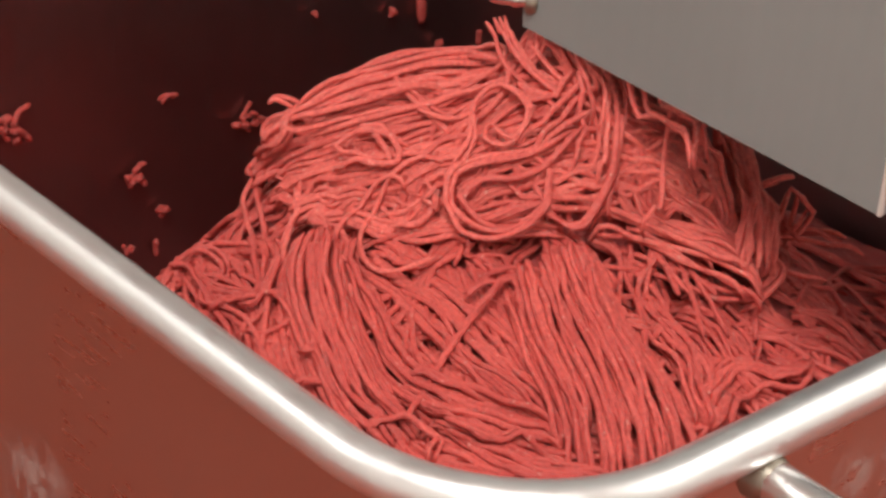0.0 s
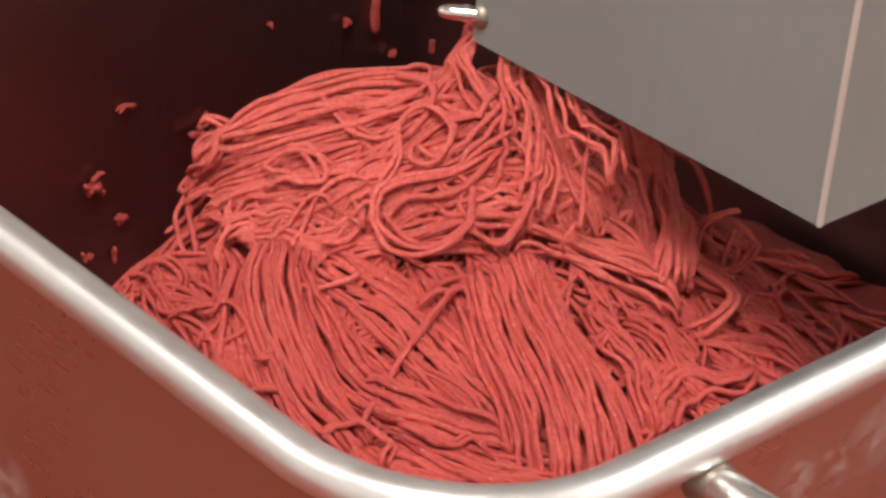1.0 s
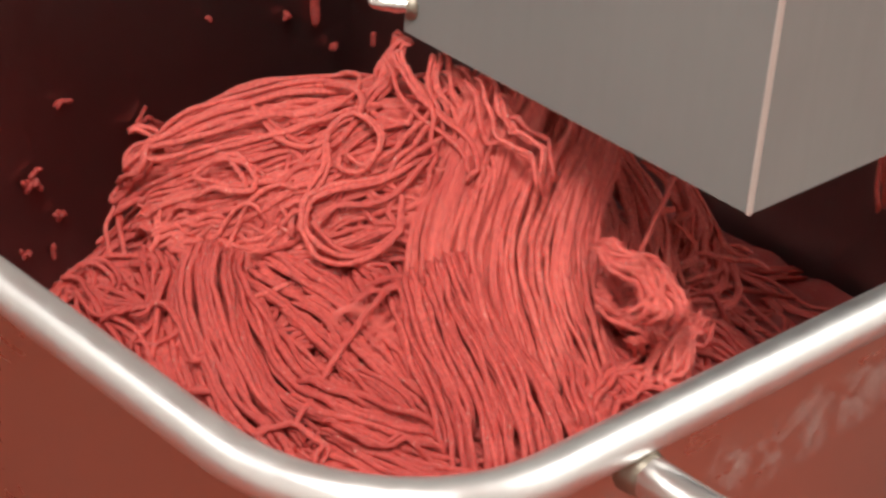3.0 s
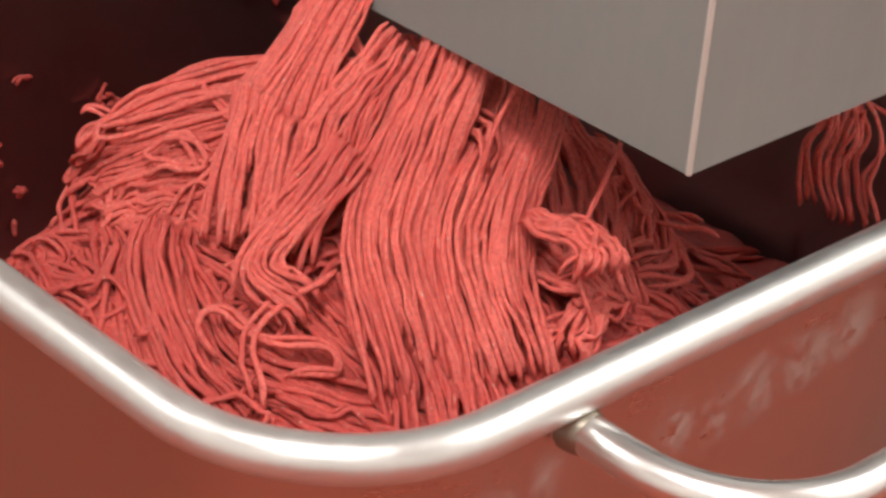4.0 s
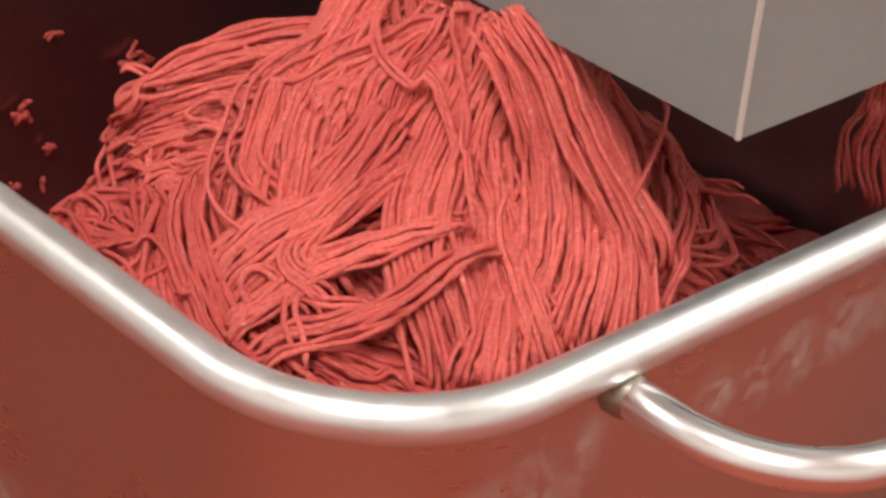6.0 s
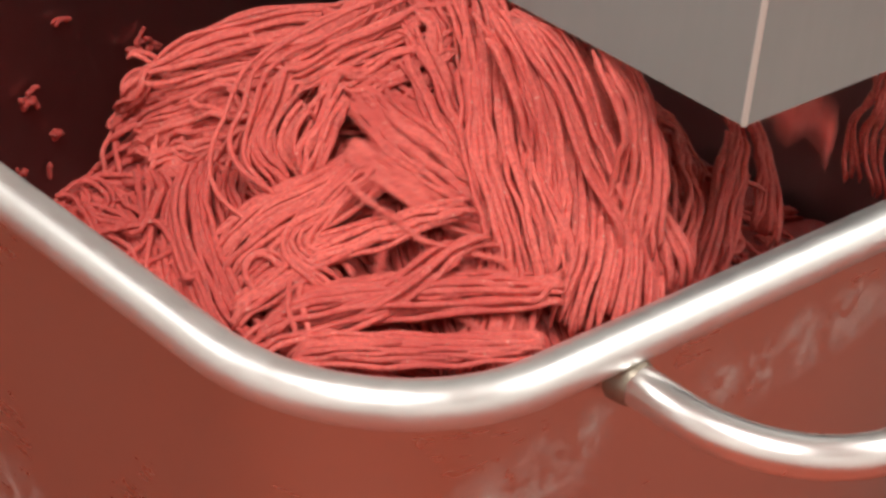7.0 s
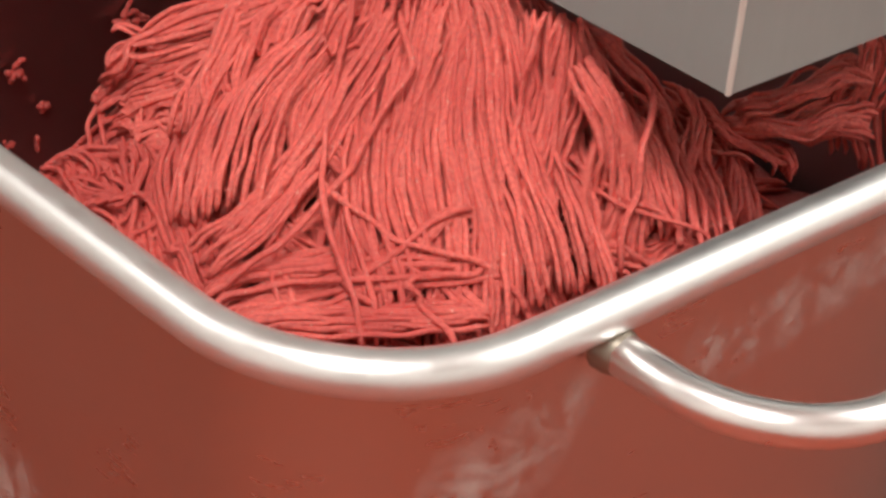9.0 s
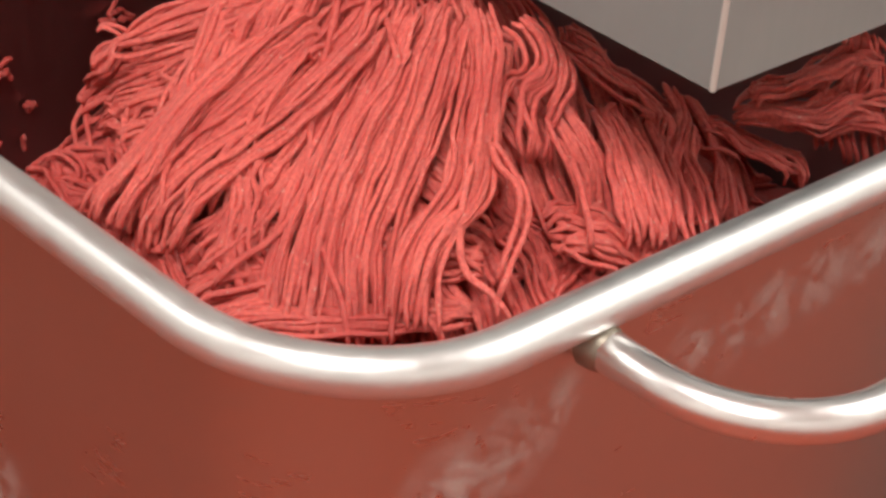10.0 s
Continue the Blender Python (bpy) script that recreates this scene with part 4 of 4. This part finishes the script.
def fall(name, t0, t1, creep=0.03, slow=1.0, swing=0.55, buried=0.0, turn=0.5):
    """A sheet hangs inside the hood, comes out under its edge from t0 to t1, then creeps on down the heap."""
    root, guide = HOME[name], FALLING[name][1]
    g0, g1 = Vector(guide[0]), Vector(guide[-1])
    flow = (g1 - g0).normalized()
    axis = Vector((flow.y, -flow.x, 0)).normalized()
    down = -(90 - abs(math.degrees(math.asin(max(-1, min(1, -flow.z))))))

    def at(place, angle):
        return Matrix.Translation(Vector(place) * U) @ Matrix.Rotation(radians(angle), 4, axis)

    inside = Vector((0.78, 0.24, HZ + 0.62))
    mouth = Vector((max(0.47, g0.x + 0.03), max(0.10, min(0.40, g0.y - 0.02)), min(g0.z + 0.03, HZ - 0.035)))
    late = t1 + slow
    rows = []
    if t0 > 0:
        rows += [(0.0, at(inside, down)), (t0, at(inside, down)), (t0 + swing * (t1 - t0), at(mouth, down * turn))]
        rows += [(t1, at(g0 - flow * creep, 0)), (min(late, 9.99), at(g0, 0)), (10.0, at(g0 + flow * 0.25 * creep * (late < 9), 0))]
        if buried:
            # slips down under what comes after it
            low = at(g0 + Vector((0.015, 0.015, -0.10)), 0)
            rows[-1:] = [(buried, at(g0, 0)), (buried + 0.9, low), (10.0, low)]
    else:
        rows += [(0.0, at(g0, 0)), (t1, at(g0 + flow * creep, 0)), (10.0, at(g0 + flow * creep * 1.2, 0))]
    walk(root, rows)


def settle(thing, steps):
    """A part of the heap slides and sinks as more falls on it; steps: seconds, way across, rise."""
    home = thing.location.copy()
    walk(thing, [(t, Matrix.Translation(home + Vector((0.743 * a, -0.669 * a, z)) * U)) for t, a, z in steps])


def motions():
    settle(heap, [(0, 0, 0), (2.3, 0, 0), (3.4, 0.003, -0.013), (5.5, 0.003, -0.019), (10, 0.003, -0.022)])
    settle(crest, [(0, 0.030, 0.018), (0.5, 0.016, 0.014), (1.0, 0.006, 0.009), (1.5, 0, 0), (2.3, 0, 0), (3.4, 0.007, -0.015), (4.5, 0.007, -0.021), (7.5, 0.007, -0.026), (10, 0.007, -0.028)])
    fall("hang_a", 0.0, 1.6)
    fall("hang_b", 0.0, 1.8)
    fall("hang_c", 0.0, 2.0)
    fall("hang_d", 0.0, 1.6)
    fall("hang_e", 0.0, 1.6)
    fall("hang_f", 0.0, 1.6)
    fall("fall_a", 0.4, 1.5, slow=0.6)
    fall("fall_b", 1.0, 1.9, creep=0.05, slow=1.0)
    fall("loop_a", 2.3, 3.2, creep=0.006)
    fall("loop_b", 2.3, 3.2, creep=0.006)
    fall("fall_c", 2.1, 3.2, creep=0.075, slow=1.3, buried=6.0)
    fall("fall_d", 2.1, 3.2, creep=0.07, slow=1.3, buried=6.0)
    fall("fall_e", 2.9, 3.9, creep=0.04, buried=6.6)
    fall("fall_f", 2.3, 3.4, creep=0.05, slow=0.8, buried=6.2)
    fall("fall_g", 2.9, 4.0, creep=0.03, turn=0.1)
    fall("fall_h", 2.3, 3.3, creep=0.04, buried=4.9)
    fall("fall_i", 2.3, 3.3, creep=0.04, buried=4.9)
    fall("fall_j", 2.3, 3.3, creep=0.04, buried=4.9)
    fall("fall_k", 2.2, 3.3, creep=0.04)
    fall("hang_g", 2.2, 3.3, creep=0.05)
    fall("hang_h", 4.2, 5.2, creep=0.03)
    fall("fall_l", 4.2, 5.2, slow=0.6)
    fall("fall_m", 4.3, 5.3, slow=0.6)
    fall("fall_n", 3.9, 5.0, slow=0.6, buried=7.6, turn=0.1)
    fall("fall_o", 4.0, 5.1, slow=0.6, buried=7.6, turn=0.1)
    fall("fall_p", 4.4, 5.4, turn=0.1)
    fall("fall_q", 4.0, 5.0, slow=0.6, buried=8.0)
    fall("fall_r", 4.2, 5.2, slow=0.6, buried=7.6)
    fall("fall_s", 4.5, 5.2, slow=0.5, buried=6.4)
    fall("fall_t", 5.1, 6.1, slow=0.5, buried=6.6)
    fall("fall_u", 5.0, 6.0, slow=0.6, buried=8.0)
    fall("fall_v", 5.9, 7.1, turn=0.1)
    fall("fall_w", 5.8, 7.0, turn=0.1)
    fall("fall_x", 6.1, 7.2, turn=0.1)
    fall("fall_y", 6.1, 7.2, turn=0.1)
    fall("fall_z", 6.1, 7.2, turn=0.1)
    fall("fall_ba", 6.0, 7.1, turn=0.1)
    fall("fall_bb", 6.4, 7.4, slow=0.5, buried=9.0)
    fall("fall_bc", 6.4, 7.4, slow=0.5)
    fall("fall_bd", 5.9, 7.0, slow=0.6, buried=9.2)
    fall("fall_be", 6.1, 7.2, slow=0.6, buried=8.6)
    fall("fall_bf", 6.2, 7.3)
    fall("fall_bg", 6.3, 7.4)
    fall("fall_bh", 6.6, 7.6, turn=0.1)
    fall("fall_bi", 7.2, 8.3, creep=0.03, slow=0.7)
    fall("fall_bj", 7.2, 8.3, creep=0.03, slow=0.7, buried=9.0)
    fall("fall_bk", 7.4, 8.4, creep=0.02, slow=0.6, buried=9.0)
    fall("fall_bl", 7.3, 8.3, slow=0.6)
    fall("fall_bm", 7.4, 8.4, slow=0.6)
    fall("fall_bn", 7.4, 8.4, slow=0.6)
    fall("fall_bo", 7.6, 8.4, slow=0.4, buried=8.9)
    fall("fall_bp", 7.5, 8.5, slow=0.5)
    fall("fall_bq", 7.6, 8.6, slow=0.9)
    fall("fall_br", 7.6, 8.7)
    fall("fall_bs", 7.8, 9.0)
    fall("fall_bt", 7.8, 9.0)
    fall("fall_bu", 7.8, 9.0)
    fall("fall_bv", 7.8, 9.0)
    fall("fall_bw", 8.2, 9.2, slow=0.6)
    fall("fall_bx", 8.3, 9.3, slow=0.5)
    fall("fall_by", 8.2, 9.2, creep=0.015, slow=0.6)
    fall("fall_bz", 8.3, 9.3, creep=0.015, slow=0.5)
    fall("fall_ca", 8.4, 9.4, creep=0.015, slow=0.4)
    fall("fall_cb", 8.3, 9.3, slow=0.5)
    fall("fall_cc", 8.3, 9.3, slow=0.5)
    fall("fall_cd", 8.4, 9.4, slow=0.4)
    fall("fall_ce", 8.4, 9.4, slow=0.4)
    fall("fall_cf", 8.4, 9.4, slow=0.4)


motions()
